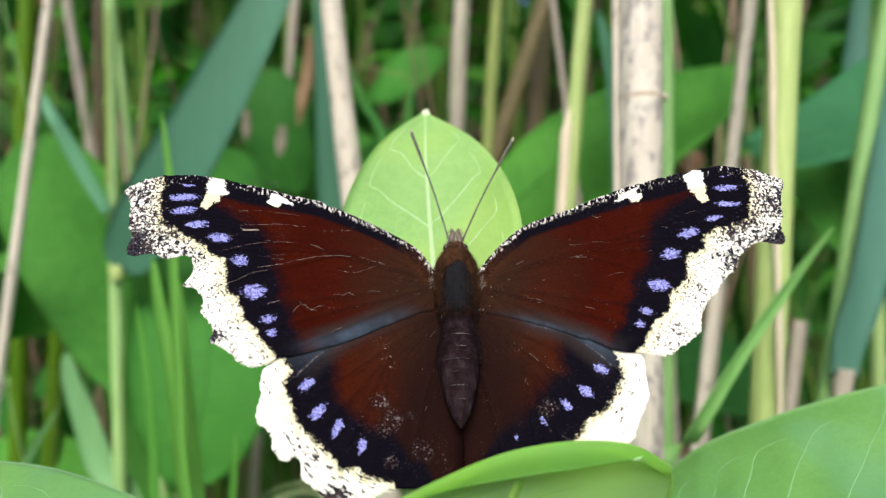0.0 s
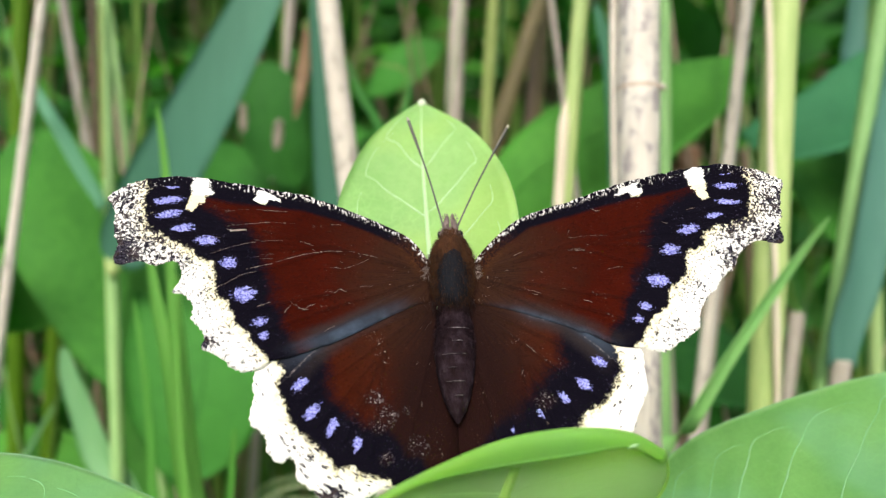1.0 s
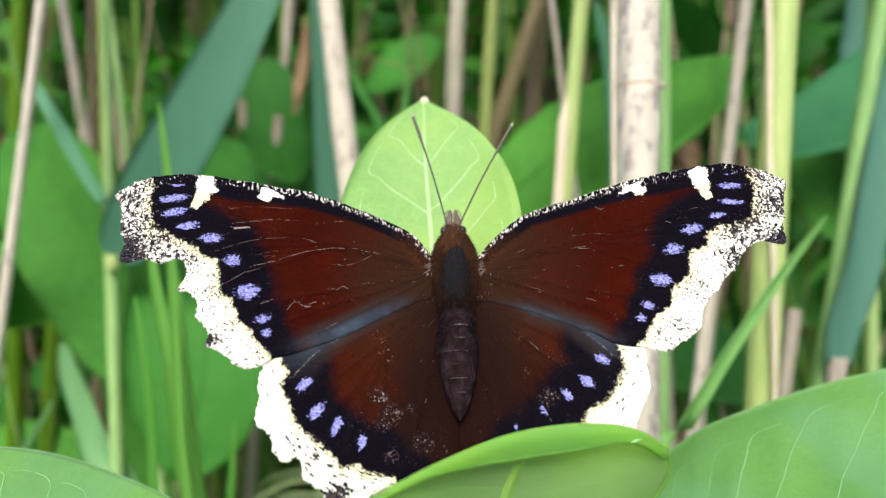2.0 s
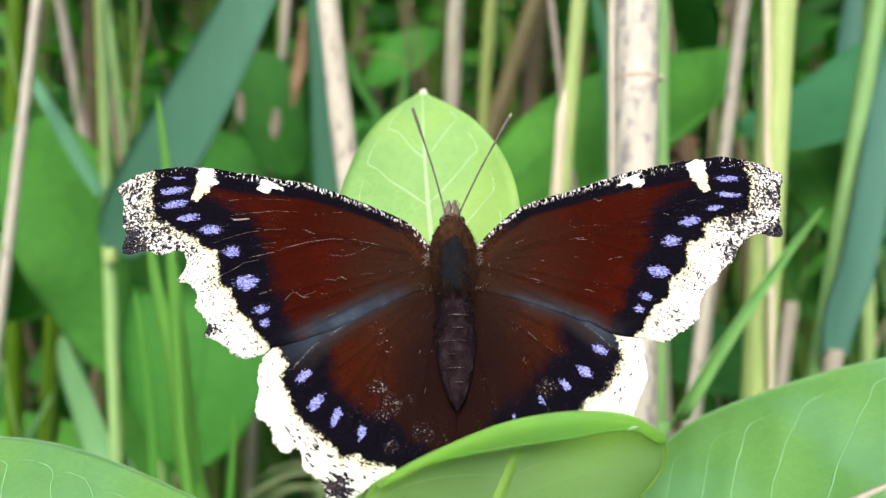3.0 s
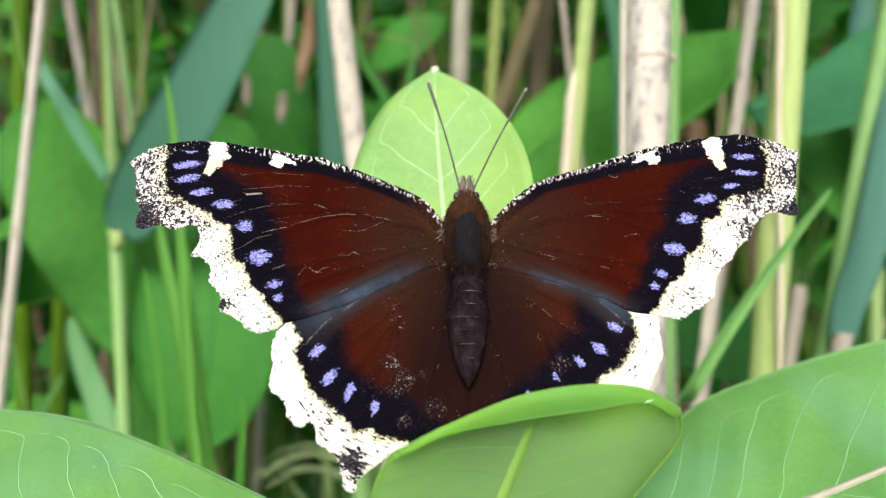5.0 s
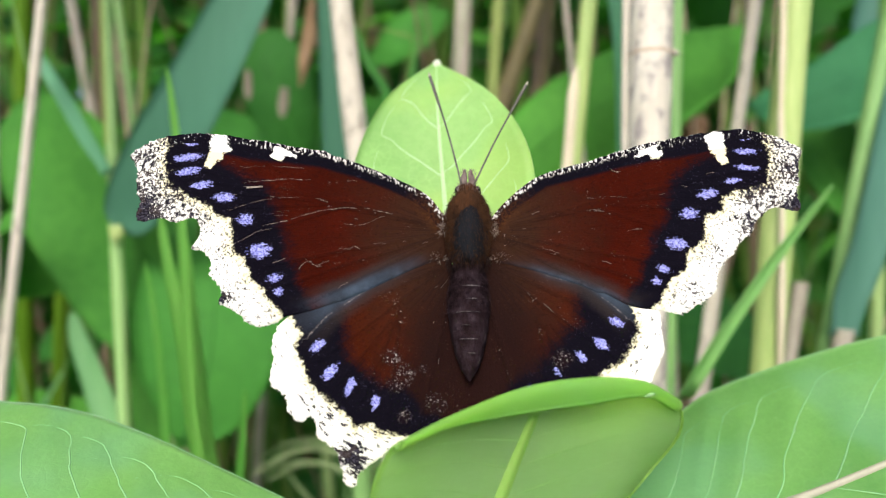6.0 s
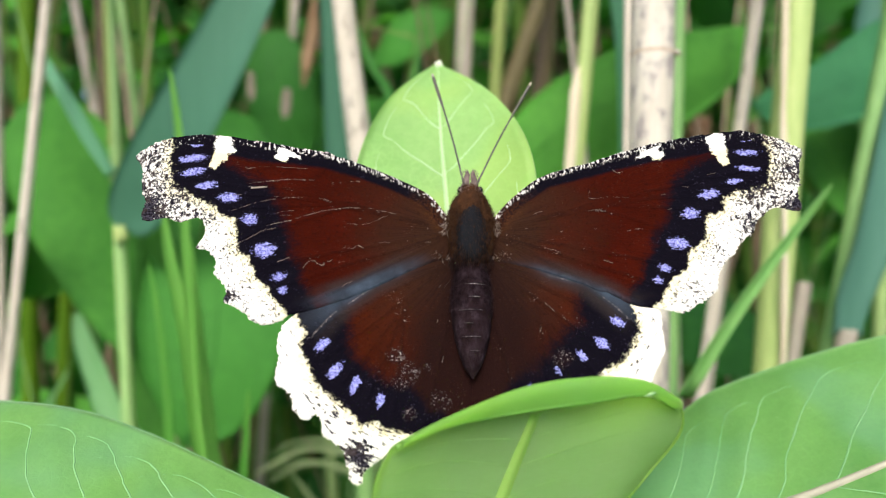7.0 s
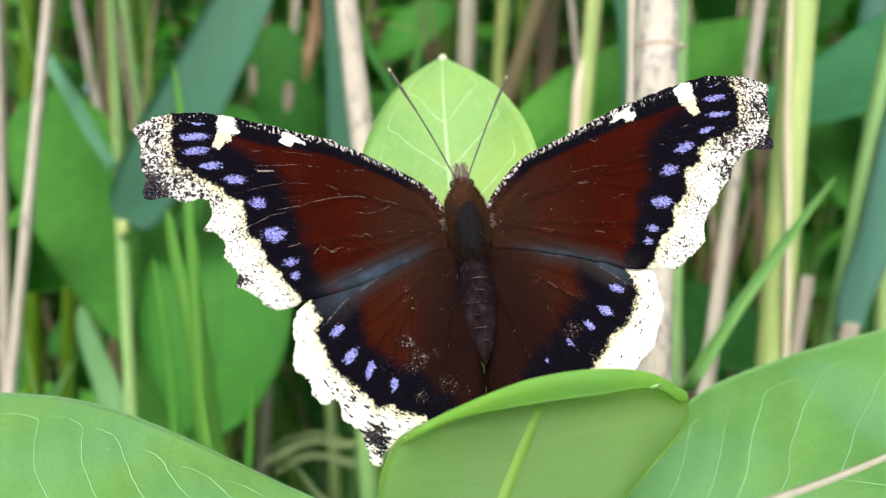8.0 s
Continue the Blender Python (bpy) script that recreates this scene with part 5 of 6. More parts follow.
def grasses():
    SWAY["grass"] = tuft("light green grass blade slanting across the reeds", (0.0335, 0.1273, 0.6364), [([(0.0789, 0.1282, 0.7047), (0.0703, 0.1282, 0.6937), (0.0589, 0.1278, 0.6772), (0.0491, 0.1275, 0.6611)], 0.0017, (0.8, 0.1, 0.6))], leaf_mat("bright_blade", (0.14, 0.36, 0.09), (0.26, 0.5, 0.16), 500, 0.45, 0.4, (1, 1, 0.05)))
    tuft("thin upright light green grass blades", (-0.0621, 0.1352, 0.6192), [
        ([(-0.0623, 0.1373, 0.7306), (-0.0609, 0.1371, 0.7205), (-0.0598, 0.1370, 0.7081), (-0.0590, 0.1366, 0.6893), (-0.0574, 0.1361, 0.6577)], 0.0010, (1, 0.2, 0)),
        ([(-0.0658, 0.1410, 0.6981), (-0.0645, 0.1406, 0.6891), (-0.0606, 0.1397, 0.6697), (-0.0579, 0.1387, 0.6491)], 0.0017, (1, 0.3, 0)),
        ([(-0.0685, 0.1385, 0.6879), (-0.0661, 0.1379, 0.6752), (-0.0641, 0.1371, 0.6574), (-0.0635, 0.1366, 0.6472)], 0.0012, (1, -0.2, 0)),
        ([(-0.0633, 0.1488, 0.6927), (-0.0619, 0.1479, 0.6736), (-0.0584, 0.1464, 0.6437)], 0.0022, (1, 0.1, 0)),
        ([(-0.0489, 0.1471, 0.6560), (-0.0494, 0.1466, 0.6464), (-0.0502, 0.1460, 0.6341)], 0.0010, (1, 0.1, 0)),
    ], leaf_mat("lush_blade", (0.1, 0.32, 0.05), (0.21, 0.46, 0.09), 500, 0.5, 0.45, (1, 1, 0.05), gloss=0.2))
    tuft("pale green broad grass blades", (-0.1008, 0.1936, 0.5857), [
        ([(-0.1259, 0.2070, 0.6658), (-0.1232, 0.2065, 0.6559), (-0.1180, 0.2060, 0.6425), (-0.1135, 0.2055, 0.6301)], 0.0046, (1, 0.1, 0.2)),
        ([(-0.1449, 0.2362, 0.6419), (-0.1514, 0.2357, 0.6310), (-0.1601, 0.2349, 0.6157)], 0.0010, (1, 0.1, 0.2)),
    ], leaf_mat("pale_blade", (0.15, 0.36, 0.14), (0.24, 0.46, 0.2), 500, 0.45, 0.3, (1, 1, 0.05)))
    tuft("thin green grass blades between the canes", (-0.0149, 0.2162, 0.6349), [
        ([(-0.0304, 0.2022, 0.7604), (-0.0258, 0.2016, 0.7477), (-0.0196, 0.2031, 0.7372), (-0.0142, 0.2050, 0.7136)], 0.0016, (0.9, 0.1, -0.4)),
        ([(-0.0118, 0.2632, 0.7795), (-0.0135, 0.2625, 0.7653), (-0.0162, 0.2617, 0.7488)], 0.0013, (1, 0.1, 0.1)),
    ], BLADE_GREEN)
    tuft("upright green grass blades", (0.0554, 0.1984, 0.6771), [([(0.0479, 0.1931, 0.7748), (0.0519, 0.1923, 0.7575), (0.0541, 0.1913, 0.7368), (0.0550, 0.1901, 0.7126)], 0.0038, (1, 0.1, -0.2))], BLADE_SEA)
    tuft("dry pale grass near the ground", (-0.0377, 0.2322, 0.5528), [
        ([(-0.0663, 0.2050, 0.6104), (-0.0555, 0.2070, 0.6164), (-0.0461, 0.2100, 0.6181), (-0.0374, 0.2130, 0.6152)], 0.0008, (0.2, 0.5, 0.9)),
        ([(-0.0668, 0.2150, 0.6115), (-0.0577, 0.2150, 0.6170), (-0.0463, 0.2180, 0.6180), (-0.0380, 0.2200, 0.6140)], 0.0007, (0.2, 0.5, 0.9)),
        ([(-0.0596, 0.2000, 0.6102), (-0.0502, 0.2000, 0.6156), (-0.0405, 0.2030, 0.6157), (-0.0330, 0.2060, 0.6120)], 0.0006, (0.2, 0.5, 0.9)),
        ([(-0.0640, 0.2100, 0.6085), (-0.0560, 0.2110, 0.6125), (-0.0450, 0.2120, 0.6120), (-0.0360, 0.2140, 0.6080)], 0.0007, (0.2, 0.5, 0.9)),
        ([(-0.0492, 0.1900, 0.6175), (-0.0460, 0.1900, 0.6131), (-0.0425, 0.1900, 0.6084)], 0.0008, (0.9, 0.2, 0.3)),
    ], leaf_mat("dry_grass", (0.13, 0.2, 0.075), (0.25, 0.32, 0.15), 500, 0.6, 0.25, (1, 1, 0.05)))
    tuft("thin dry twig-like grass", (0.0018, 0.3005, 0.7213), [([(-0.0402, 0.2360, 0.7716), (-0.0318, 0.2360, 0.7700), (-0.0213, 0.2370, 0.7678), (-0.0132, 0.2380, 0.7652), (-0.0141, 0.2390, 0.7561)], 0.0003, (0.1, 0.5, 0.9))], CULM_MUTED)


grasses()


def back_plant(label, stem_top, foot, leaves, mat=None):
    ob = thing("milkweed_plant", (foot[0], foot[1], 0.0), label, "milkweed", "plants behind")
    bm = bmesh.new()
    top, ft = Vector(stem_top), Vector((foot[0], foot[1], 0.0))
    tube(bm, bezier([ft, ft.lerp(top, 0.5) + Vector((0.01, 0.01, 0)), top], 16), [0.004 - 0.0015 * i / 16 for i in range(17)], 8)
    part("stem", bm, STEM, ob)
    for i, (spine, half, side, cup, *own) in enumerate(leaves):
        Leaf(spine, side, half, cup, 0.10, 0.62, 0.5, seed=20 + i).build(ob, own[0] if own else mat or LEAF_FAR, label="broad green leaf", veins=4, rib=0.0007, rib_mat=own[0] if own else mat or LEAF_FAR, vein_mat=own[0] if own else mat or LEAF_FAR, vein_r=0.0002, slant=0.1, n=20, m=10)
    return ob


def back_plants():
    back_plant("leafy green plant among the reeds, out of focus", (-0.1011, 0.2340, 0.5940), (-0.1010, 0.2326, 0.5635), [
        ([(-0.0983, 0.2050, 0.6486), (-0.1070, 0.2100, 0.6669), (-0.1203, 0.2160, 0.6908), (-0.1366, 0.2230, 0.7139), (-0.1518, 0.2300, 0.7309), (-0.1605, 0.2340, 0.7399)], 0.0215, (0.83, 0.1, 0.5), 0.12),
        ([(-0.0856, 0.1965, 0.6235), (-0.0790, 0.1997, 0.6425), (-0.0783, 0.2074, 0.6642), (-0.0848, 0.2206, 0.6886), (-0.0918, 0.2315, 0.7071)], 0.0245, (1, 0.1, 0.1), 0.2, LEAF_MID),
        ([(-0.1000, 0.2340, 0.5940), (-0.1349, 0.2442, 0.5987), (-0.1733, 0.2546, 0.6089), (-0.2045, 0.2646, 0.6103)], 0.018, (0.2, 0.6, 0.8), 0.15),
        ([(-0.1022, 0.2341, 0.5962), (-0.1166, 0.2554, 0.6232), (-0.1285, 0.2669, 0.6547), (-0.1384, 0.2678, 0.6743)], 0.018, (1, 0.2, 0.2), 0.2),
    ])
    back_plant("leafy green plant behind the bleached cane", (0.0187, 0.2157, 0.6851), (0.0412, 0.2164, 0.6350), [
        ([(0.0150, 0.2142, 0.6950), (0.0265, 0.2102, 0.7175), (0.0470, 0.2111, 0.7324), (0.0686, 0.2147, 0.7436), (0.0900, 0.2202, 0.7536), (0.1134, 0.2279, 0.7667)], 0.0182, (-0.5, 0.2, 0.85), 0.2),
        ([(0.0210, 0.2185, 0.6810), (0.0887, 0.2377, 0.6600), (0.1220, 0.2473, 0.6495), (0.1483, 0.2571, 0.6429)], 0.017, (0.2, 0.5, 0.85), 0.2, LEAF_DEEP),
    ])
    back_plant("leafy green plant at the edge of the reeds", (0.1672, 0.2394, 0.6908), (0.1696, 0.2354, 0.6079), [
        ([(0.1094, 0.2265, 0.7381), (0.1278, 0.2267, 0.7402), (0.1462, 0.2271, 0.7484), (0.1683, 0.2329, 0.7643), (0.1887, 0.2435, 0.7738)], 0.0135, (0.2, 0.3, 0.9), 0.2, LEAF_TEAL),
        ([(0.1672, 0.2394, 0.6908), (0.1605, 0.2504, 0.7109), (0.1551, 0.2614, 0.7327), (0.1488, 0.2721, 0.7463)], 0.015, (0.9, 0.2, 0.5), 0.2),
        ([(0.1671, 0.2396, 0.6952), (0.1758, 0.2412, 0.7279), (0.1844, 0.2423, 0.7498)], 0.016, (1, 0.1, 0), 0.2),
    ])
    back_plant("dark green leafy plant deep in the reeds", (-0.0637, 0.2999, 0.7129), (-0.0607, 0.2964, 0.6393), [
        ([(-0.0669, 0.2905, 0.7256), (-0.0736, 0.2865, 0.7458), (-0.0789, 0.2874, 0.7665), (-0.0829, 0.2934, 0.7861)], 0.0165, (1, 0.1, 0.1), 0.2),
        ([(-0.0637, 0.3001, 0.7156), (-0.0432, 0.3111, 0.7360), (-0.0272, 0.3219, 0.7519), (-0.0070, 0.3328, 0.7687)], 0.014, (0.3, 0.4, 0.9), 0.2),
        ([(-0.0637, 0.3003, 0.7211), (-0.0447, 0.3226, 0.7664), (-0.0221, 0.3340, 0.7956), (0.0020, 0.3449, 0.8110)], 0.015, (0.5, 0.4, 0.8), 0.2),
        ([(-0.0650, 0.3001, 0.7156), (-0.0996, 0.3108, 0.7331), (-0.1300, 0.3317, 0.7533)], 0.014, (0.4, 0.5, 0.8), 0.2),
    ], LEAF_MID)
    back_plant("small green plant at the edge of the reeds", (-0.1557, 0.1985, 0.6910), (-0.1556, 0.1961, 0.6401), [
        ([(-0.1557, 0.1985, 0.6910), (-0.1448, 0.1937, 0.6938), (-0.1342, 0.1888, 0.6962), (-0.1294, 0.1889, 0.6972)], 0.0042, (0.1, 0.5, 0.9), 0.2),
        ([(-0.1557, 0.1983, 0.6874), (-0.1591, 0.2181, 0.6824), (-0.1560, 0.2379, 0.6768), (-0.1465, 0.2480, 0.6782)], 0.012, (0.2, 0.3, 0.9), 0.2),
    ])
    # dead leaves hung up in the stalks
    for spine, half, side, *own in (
        ([(-0.0590, 0.2760, 0.7991), (-0.0597, 0.2740, 0.7815), (-0.0614, 0.2720, 0.7665), (-0.0632, 0.2710, 0.7542)], 0.003, (1, 0.3, 0.1)),
        ([(0.0994, 0.2618, 0.7444), (0.1054, 0.2614, 0.7349), (0.1031, 0.2607, 0.7208)], 0.008, (1, 0.3, 0.3)),
        ([(-0.0678, 0.2620, 0.7518), (-0.0683, 0.2620, 0.7462), (-0.0689, 0.2620, 0.7396)], 0.0021, (1, 0.3, 0.1), DEAD_PALE),
        ([(-0.0830, 0.2620, 0.7587), (-0.0831, 0.2620, 0.7527), (-0.0830, 0.2620, 0.7466)], 0.0017, (1, 0.3, 0.1), DEAD_PALE),
    ):
        ob = thing("dead_leaf", spine[-1], f"withered {'pale tan' if own else 'brown'} leaf caught in the reeds", "dead leaf", "dead leaves")
        blade(ob, spine, half, own[0] if own else DEAD, side, "leaf_blade", cup=0.35, ripple=0.9, root=0.8 if own else 0.1, sharp=0.3 if own else 0.8, belly=0.5)


back_plants()


# ---- thicket behind ----
def thicket():
    rng = random.Random(12)

    def bank(spread=1.1):
        """A place across the reed bed, which runs on to both sides."""
        x = rng.gauss(0, spread)
        return x if abs(x) < 4.5 else rng.uniform(-4.5, 4.5)

    def far_reeds(name, mat, count, y0, y1, label, r0=0.002, r1=0.005, ring=False):
        bm = bmesh.new()
        for _ in range(count):
            if ring:
                ang, q = rng.uniform(0.5 * math.pi, 1.5 * math.pi), rng.uniform(3.0, 6.0)
                x, y = q * math.sin(ang), q * math.cos(ang)
            else:
                y = y0 + (y1 - y0) * rng.random() ** 1.3
                x = bank()
            lean = Vector((rng.gauss(0, 0.09), rng.gauss(0, 0.06), 1))
            h = rng.uniform(1.3, 2.3)
            tube(bm, [Vector((x, y, 0)) + lean * z + Vector((0.01 * math.sin(z * 6 + x * 40), 0, 0)) for z in (h * k / 6 for k in range(7))], [rng.uniform(r0, r1)] * 7, 5, False)
        tagged(part(name, bm, mat, None), label, "reeds", "", "stuff")

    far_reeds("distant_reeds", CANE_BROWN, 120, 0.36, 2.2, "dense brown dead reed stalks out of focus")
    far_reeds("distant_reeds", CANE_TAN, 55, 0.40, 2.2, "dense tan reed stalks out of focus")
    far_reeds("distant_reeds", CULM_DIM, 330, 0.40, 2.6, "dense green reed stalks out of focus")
    # unseen surroundings, added on the camera's side
    far_reeds("distant_reeds", CULM_GREEN, 400, 0, 0, "unseen reeds added behind the camera", 0.003, 0.006, True)

    def foliage(name, mat, count, place, size, label):
        bm = bmesh.new()
        for _ in range(count):
            p = Vector(place())
            d = Vector((rng.gauss(0, 0.8), rng.gauss(0, 0.8), rng.gauss(0.25, 0.6))).normalized()
            s = d.cross(Vector((rng.gauss(0, 1), rng.gauss(0, 1), rng.gauss(0, 1)))).normalized()
            u = s.cross(d)
            ln, w = size * rng.uniform(0.6, 1.5), size * rng.uniform(0.13, 0.3)
            rows = []
            for k, f in ((0, 0.15), (0.3, 0.9), (0.65, 0.8), (1, 0.05)):
                c = p + d * ln * k - Vector((0, 0, 1)) * ln * 0.35 * k * k
                rows.append([bm.verts.new(c - s * w * f + u * w * f * 0.3), bm.verts.new(c), bm.verts.new(c + s * w * f + u * w * f * 0.3)])
            for a, b in zip(rows, rows[1:]):
                for k in (0, 1):
                    bm.faces.new((a[k], a[k + 1], b[k + 1], b[k]))
        tagged(part(name, bm, mat, None), label, "foliage", "", "stuff")

    def near_band():
        y = 0.33 + 0.8 * rng.random() ** 1.4
        return bank(0.9), y, rng.uniform(0.15, 0.75 + y * 0.55)

    def mid_band():
        y = 0.34 + 0.5 * rng.random() ** 1.4
        return bank(0.8), y, rng.uniform(0.68, 0.75 + y * 0.5)

    def low_band():
        y = 0.34 + 0.5 * rng.random() ** 1.4
        return bank(0.8), y, rng.uniform(0.35, 0.7)

    def far_band():
        return bank(2.2), rng.uniform(1.1, 3.2), rng.uniform(0.0, 2.9)

    def floor_band():
        return bank(1.2), rng.uniform(0.14, 1.2), rng.uniform(0.0, 0.42)

    # unseen blades overhead, added to keep sun off the reed bed
    def shade_canopy():
        y = rng.uniform(0.3, 2.2)
        return bank(1.4), y, rng.uniform(1.05, 1.9) + 0.3 * y

    def backing():
        return rng.uniform(-5.5, 5.5), rng.uniform(3.0, 4.2), rng.uniform(0.0, 3.4)

    # unseen grass around the camera, added so that bounced light turns greener
    def bounce_meadow():
        return rng.gauss(0, 2.4), rng.gauss(-0.6, 2.0), rng.uniform(0.0, 0.1)

    def tangle(name, mat, count, r0, r1, label, lean=0.16):
        """Thin stems and blades standing crosswise between the nearer reeds."""
        own = random.Random(label)
        bm = bmesh.new()
        for _ in range(count):
            y = own.uniform(0.235, 0.42)
            p = Vector((own.gauss(0, 0.62 * y), y, 0.0))
            d = Vector((own.gauss(0, lean), own.gauss(0, 0.1), 1))
            h, ph = own.uniform(0.55, 1.05), own.uniform(0, 6)
            r = own.uniform(r0, r1)
            p -= d * 0.7 * 0.8
            p.z = 0.0
            tube(bm, [p + d * z + Vector((0.02 * math.sin(z * 5 + ph), 0.01 * math.cos(z * 4 + ph), 0)) * z for z in (h * k / 9 for k in range(10))], [r * (1.1 - 0.85 * k / 9) for k in range(10)], 5, False)
        tagged(part(name, bm, mat, None), label, "grass", "", "stuff")

    tangle("dry_stems", CANE_TAN, 30, 0.0006, 0.0018, "thin dry stems tangled between the reeds")
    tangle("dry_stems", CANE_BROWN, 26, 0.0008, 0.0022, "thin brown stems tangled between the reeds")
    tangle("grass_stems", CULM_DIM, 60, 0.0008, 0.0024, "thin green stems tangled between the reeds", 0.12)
    tangle("grass_stems", CULM_GREEN, 40, 0.0006, 0.0016, "light green grass stems between the reeds", 0.2)
    # undergrowth uses the darkened greens, with shade in the colour
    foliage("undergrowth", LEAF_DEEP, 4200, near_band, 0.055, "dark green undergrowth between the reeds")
    foliage("reed_leaves", BLADE_GREEN, 3000, shade_canopy, 0.19, "unseen reed blades added overhead to shade the stalks")
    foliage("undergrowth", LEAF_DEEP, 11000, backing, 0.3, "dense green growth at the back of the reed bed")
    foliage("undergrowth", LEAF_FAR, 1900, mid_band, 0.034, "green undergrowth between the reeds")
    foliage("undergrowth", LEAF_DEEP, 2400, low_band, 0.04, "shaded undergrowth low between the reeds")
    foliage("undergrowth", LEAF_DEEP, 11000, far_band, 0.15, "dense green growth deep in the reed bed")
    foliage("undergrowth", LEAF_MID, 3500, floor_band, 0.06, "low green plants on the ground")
    foliage("undergrowth", DEAD, 350, near_band, 0.06, "withered brown leaves between the reeds")
    foliage("meadow_grass", LEAF_FAR, 12000, bounce_meadow, 0.11, "unseen low grass added to green the bounced light")


thicket()


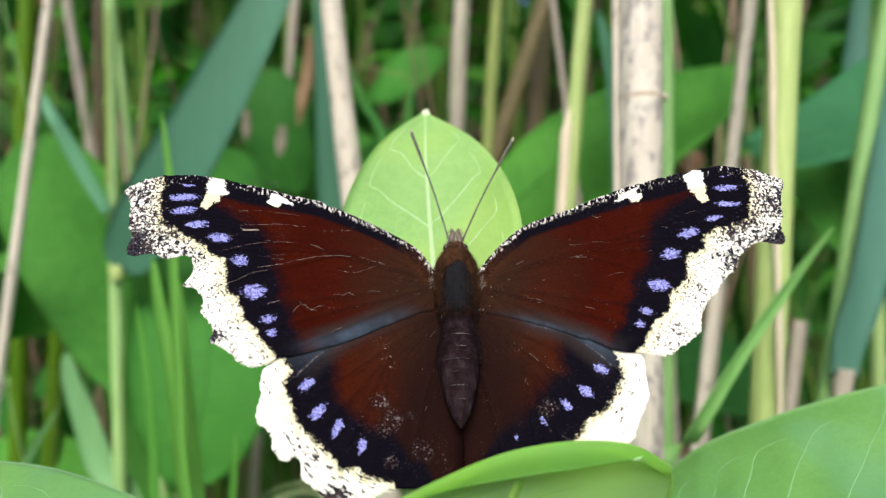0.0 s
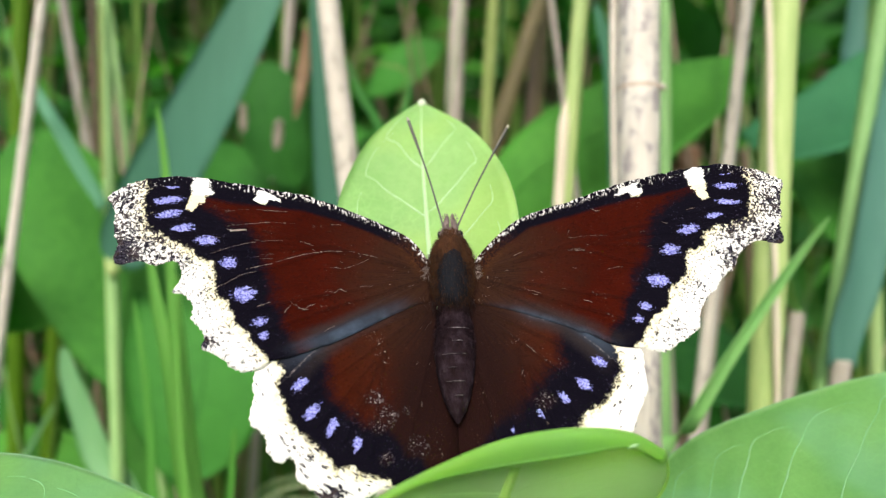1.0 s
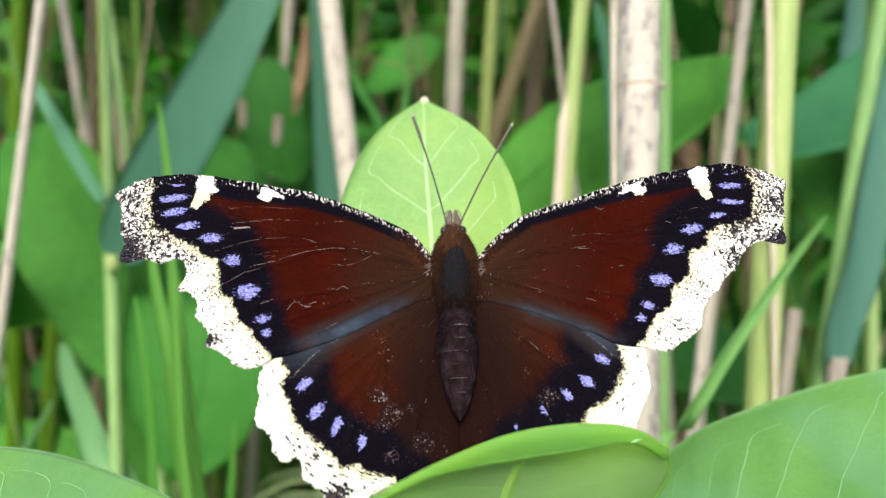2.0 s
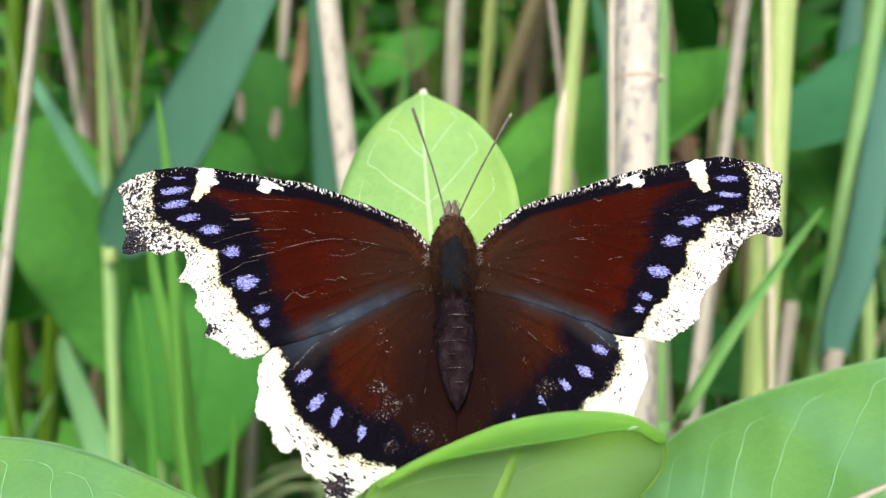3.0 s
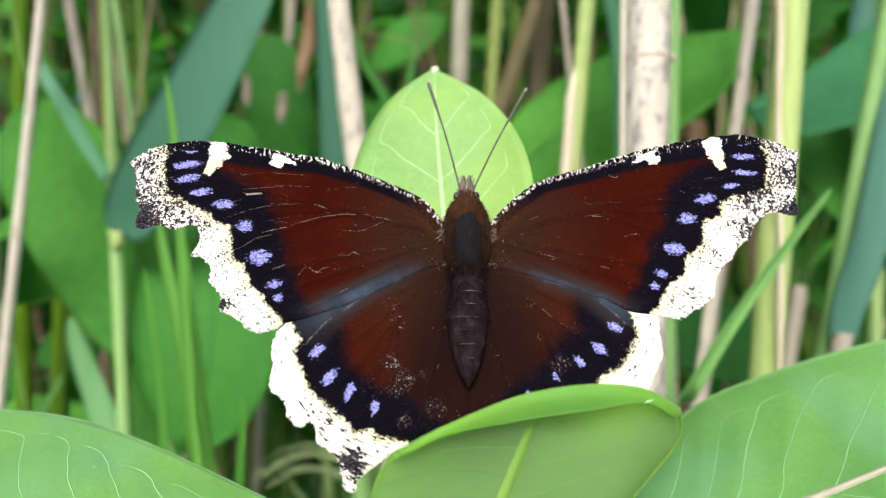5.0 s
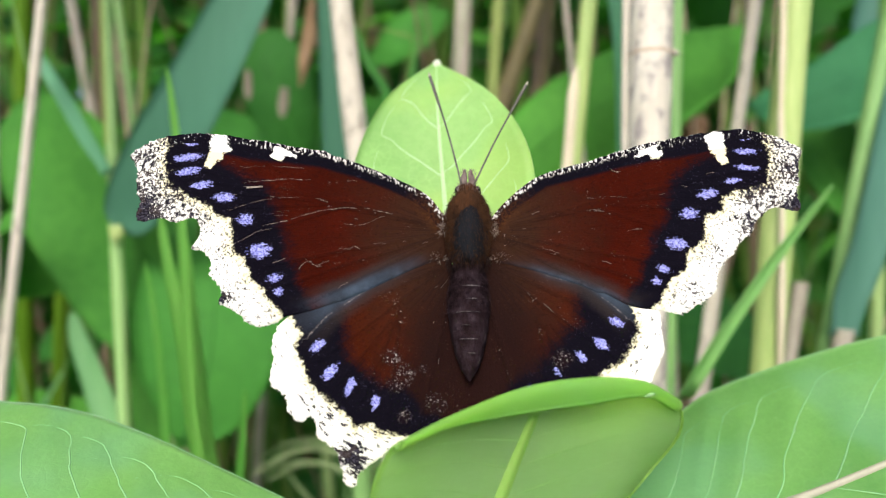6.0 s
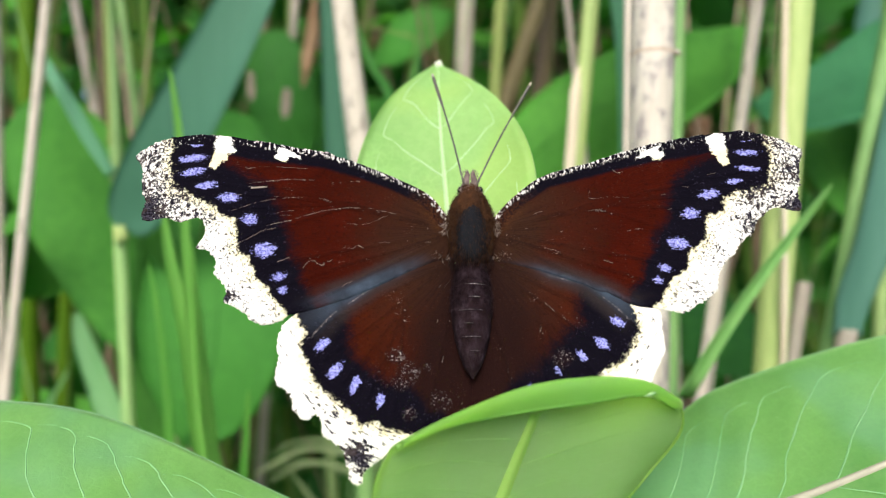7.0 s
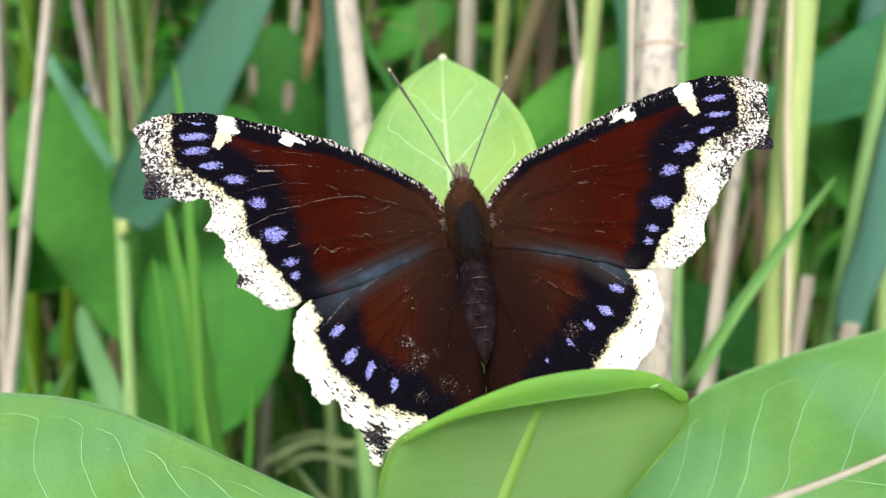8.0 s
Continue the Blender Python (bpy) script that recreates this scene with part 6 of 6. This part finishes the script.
# ---- movement ----
def motions():
    # two stalks drift slowly in the air: seconds and hundredths of a degree
    for key, rows in (("grass", [(0, 15), (0.5, 12), (1.5, 12.5), (3, 10.5), (3.5, 11), (4, 8), (4.5, 5), (6, 4), (6.5, 0), (7, -2), (7.5, -3), (8, -3)]), ("reed", [(0, 12), (0.5, 11), (1.5, 9.5), (3.5, 8.5), (4.5, 5), (6, 0.5), (7, 0), (8, -2)])):
        home = SWAY[key].matrix_basis.copy()
        walk(SWAY[key], [(t, home @ pose(0, 0, 0, 0, a / 100, 0)) for t, a in rows])
    # whole insect: seconds and a turn and shift on its own axes
    walk(BUTTERFLY, [(t, BUTTERFLY_HOME @ pose(x * MM, y * MM, z * MM, rx, ry, rz)) for t, x, y, z, rx, ry, rz in [(0, 0.25, 1.08, -2.72, -6.9, -0.06, 0.81), (0.1, 0.23, 1.03, -2.58, -6.36, 0.01, 0.9), (0.3, 0.18, 0.78, -1.97, -3.89, 0.35, 1.3), (0.5, 0.13, 0.53, -1.38, -1.48, 0.68, 1.7), (1, 0.12, 0.55, -1.54, -1.19, 0.69, 1.53), (1.5, 0.1, 0.5, -1.29, -0.27, 0.29, 1.51), (3, -0.02, 0.24, -0.47, 0.03, -0.83, 0.76), (3.5, -0.02, 0.23, -0.29, 0.94, -0.52, 0.72), (4, -0.12, 0.13, -0.14, 1.05, -0.46, 0.21), (4.5, -0.08, 0.12, -0.09, 0.72, -0.37, -0.4), (6, -0.14, -0.14, 0.13, 1.58, -0.24, -0.12), (6.5, -0.16, -0.13, 0.24, 1.22, -0.48, -0.03), (7, 0.01, 0.01, -0.06, 0.16, -0.08, -0.07), (7.5, -0.27, -0.19, 0.19, 1.92, -0.03, -0.03), (7.9, -0.27, -0.19, 0.19, 1.92, -0.03, -0.03), (8, -0.82, 1.56, -3.48, 7.7, 3.2, 7.32)]])
    # wings: seconds, angle above the back, sweep towards the head, twist, in degrees
    for key, sgn, rows in [('fl', -1, [(0, 17.88, -0.26, 1.64), (0.1, 17.51, -0.23, 1.4), (0.3, 15.82, -0.14, 0.31), (0.5, 14.17, -0.04, -0.75), (1, 14.22, -0.07, -0.66), (1.5, 13.71, 0.24, -0.36), (3, 11.21, 0.57, -0.13), (3.5, 11.12, 0.35, -0.23), (4, 10.6, -0.14, -0.04), (4.5, 10.33, -0.17, 0.02), (6, 9.76, 0.35, -0.0), (6.5, 9.72, 0.63, -0.01), (7, 10.03, 0.08, 0.08), (7.5, 9.76, 0.4, -0.03), (7.9, 9.76, 0.4, -0.03), (8, 18.17, 6.98, -7.51)]),
        ('hl', -1, [(0, 17.81, 1.84, 1.64), (0.1, 17.44, 2.0, 1.4), (0.3, 15.76, 2.73, 0.32), (0.5, 14.11, 3.45, -0.74), (1, 14.16, 2.7, -0.66), (1.5, 13.66, 2.38, -0.36), (3, 11.19, 1.16, -0.16), (3.5, 11.14, 1.16, -0.27), (4, 10.62, 0.77, -0.07), (4.5, 10.33, 0.36, 0.02), (6, 9.75, 0.63, 0.02), (6.5, 9.69, 0.71, 0.02), (7, 10.03, 0.1, 0.08), (7.5, 9.73, 0.71, -0.03), (7.9, 9.73, 0.71, -0.03), (8, 17.97, 6.77, -7.44)]),
        ('fr', 1, [(0, 17.28, -1.76, 7.0), (0.1, 17.01, -1.79, 6.39), (0.3, 15.81, -1.9, 3.61), (0.5, 14.63, -2.02, 0.89), (1, 14.54, -1.38, 0.82), (1.5, 14.11, -1.41, 0.64), (3, 11.45, -0.89, 0.3), (3.5, 11.28, -0.56, 0.25), (4, 10.77, -0.14, 0.13), (4.5, 10.58, 0.29, 0.09), (6, 9.99, 0.57, -0.08), (6.5, 9.88, 0.3, 0.0), (7, 10.15, 0.12, 0.09), (7.5, 9.85, 0.79, 0.03), (7.9, 9.85, 0.79, 0.03), (8, 18.19, 4.29, 0.17)]),
        ('hr', 1, [(0, 16.22, -1.84, 5.97), (0.1, 16.03, -1.81, 5.45), (0.3, 15.16, -1.67, 3.08), (0.5, 14.31, -1.53, 0.76), (1, 14.22, -1.08, 0.66), (1.5, 13.86, -0.78, 0.52), (3, 11.25, -0.31, 0.28), (3.5, 11.13, 0.01, 0.2), (4, 10.65, 0.32, 0.09), (4.5, 10.51, 0.7, 0.05), (6, 9.97, 0.85, -0.11), (6.5, 9.85, 0.6, 0.02), (7, 10.15, -0.05, 0.09), (7.5, 9.87, 1.1, -0.01), (7.9, 9.87, 1.1, -0.01), (8, 17.32, 3.86, -0.05)])]:
        walk(WINGS[key], [(t, pose(0, 0, 0, twist, -sgn * up, sgn * sweep)) for t, up, sweep, twist in rows])

    # antennae: seconds, turn away from the body's axis, lift
    for ob, rows in zip(ANTENNAE, (
            [(0, -17.1, 10.0), (0.1, -16.9, 9.0), (0.3, -15.8, 4.6), (0.5, -14.7, 0.4), (1, -14.6, 0.7), (1.5, -14.0, -0.2), (3, -14.2, -1.8), (3.5, -14.0, -2.9), (4, -13.8, -3.1), (4.5, -14.2, -2.9), (6, -13.9, -4.0), (6.5, -13.4, -3.5), (7, -13.5, -2.1), (7.5, -13.3, -4.1), (7.9, -14.2, -4.2), (8, -23.8, 1.5)],
            [(0, 26.6, 9.7), (0.1, 26.7, 9.0), (0.3, 27.0, 5.8), (0.5, 27.3, 2.7), (1, 26.6, 2.3), (1.5, 27.2, 0.6), (3, 26.4, -1.1), (3.5, 26.0, -1.7), (4, 25.2, -1.9), (4.5, 25.5, -0.9), (6, 25.4, -2.1), (6.5, 26.2, -1.3), (7, 26.0, 0.1), (7.5, 26.4, -1.5), (7.9, 25.8, -2.3), (8, 26.8, -6.2)])):
        x, y, z = ob.location
        walk(ob, [(t, pose(x, y, z, up, 0, -turn)) for t, turn, up in rows])


motions()
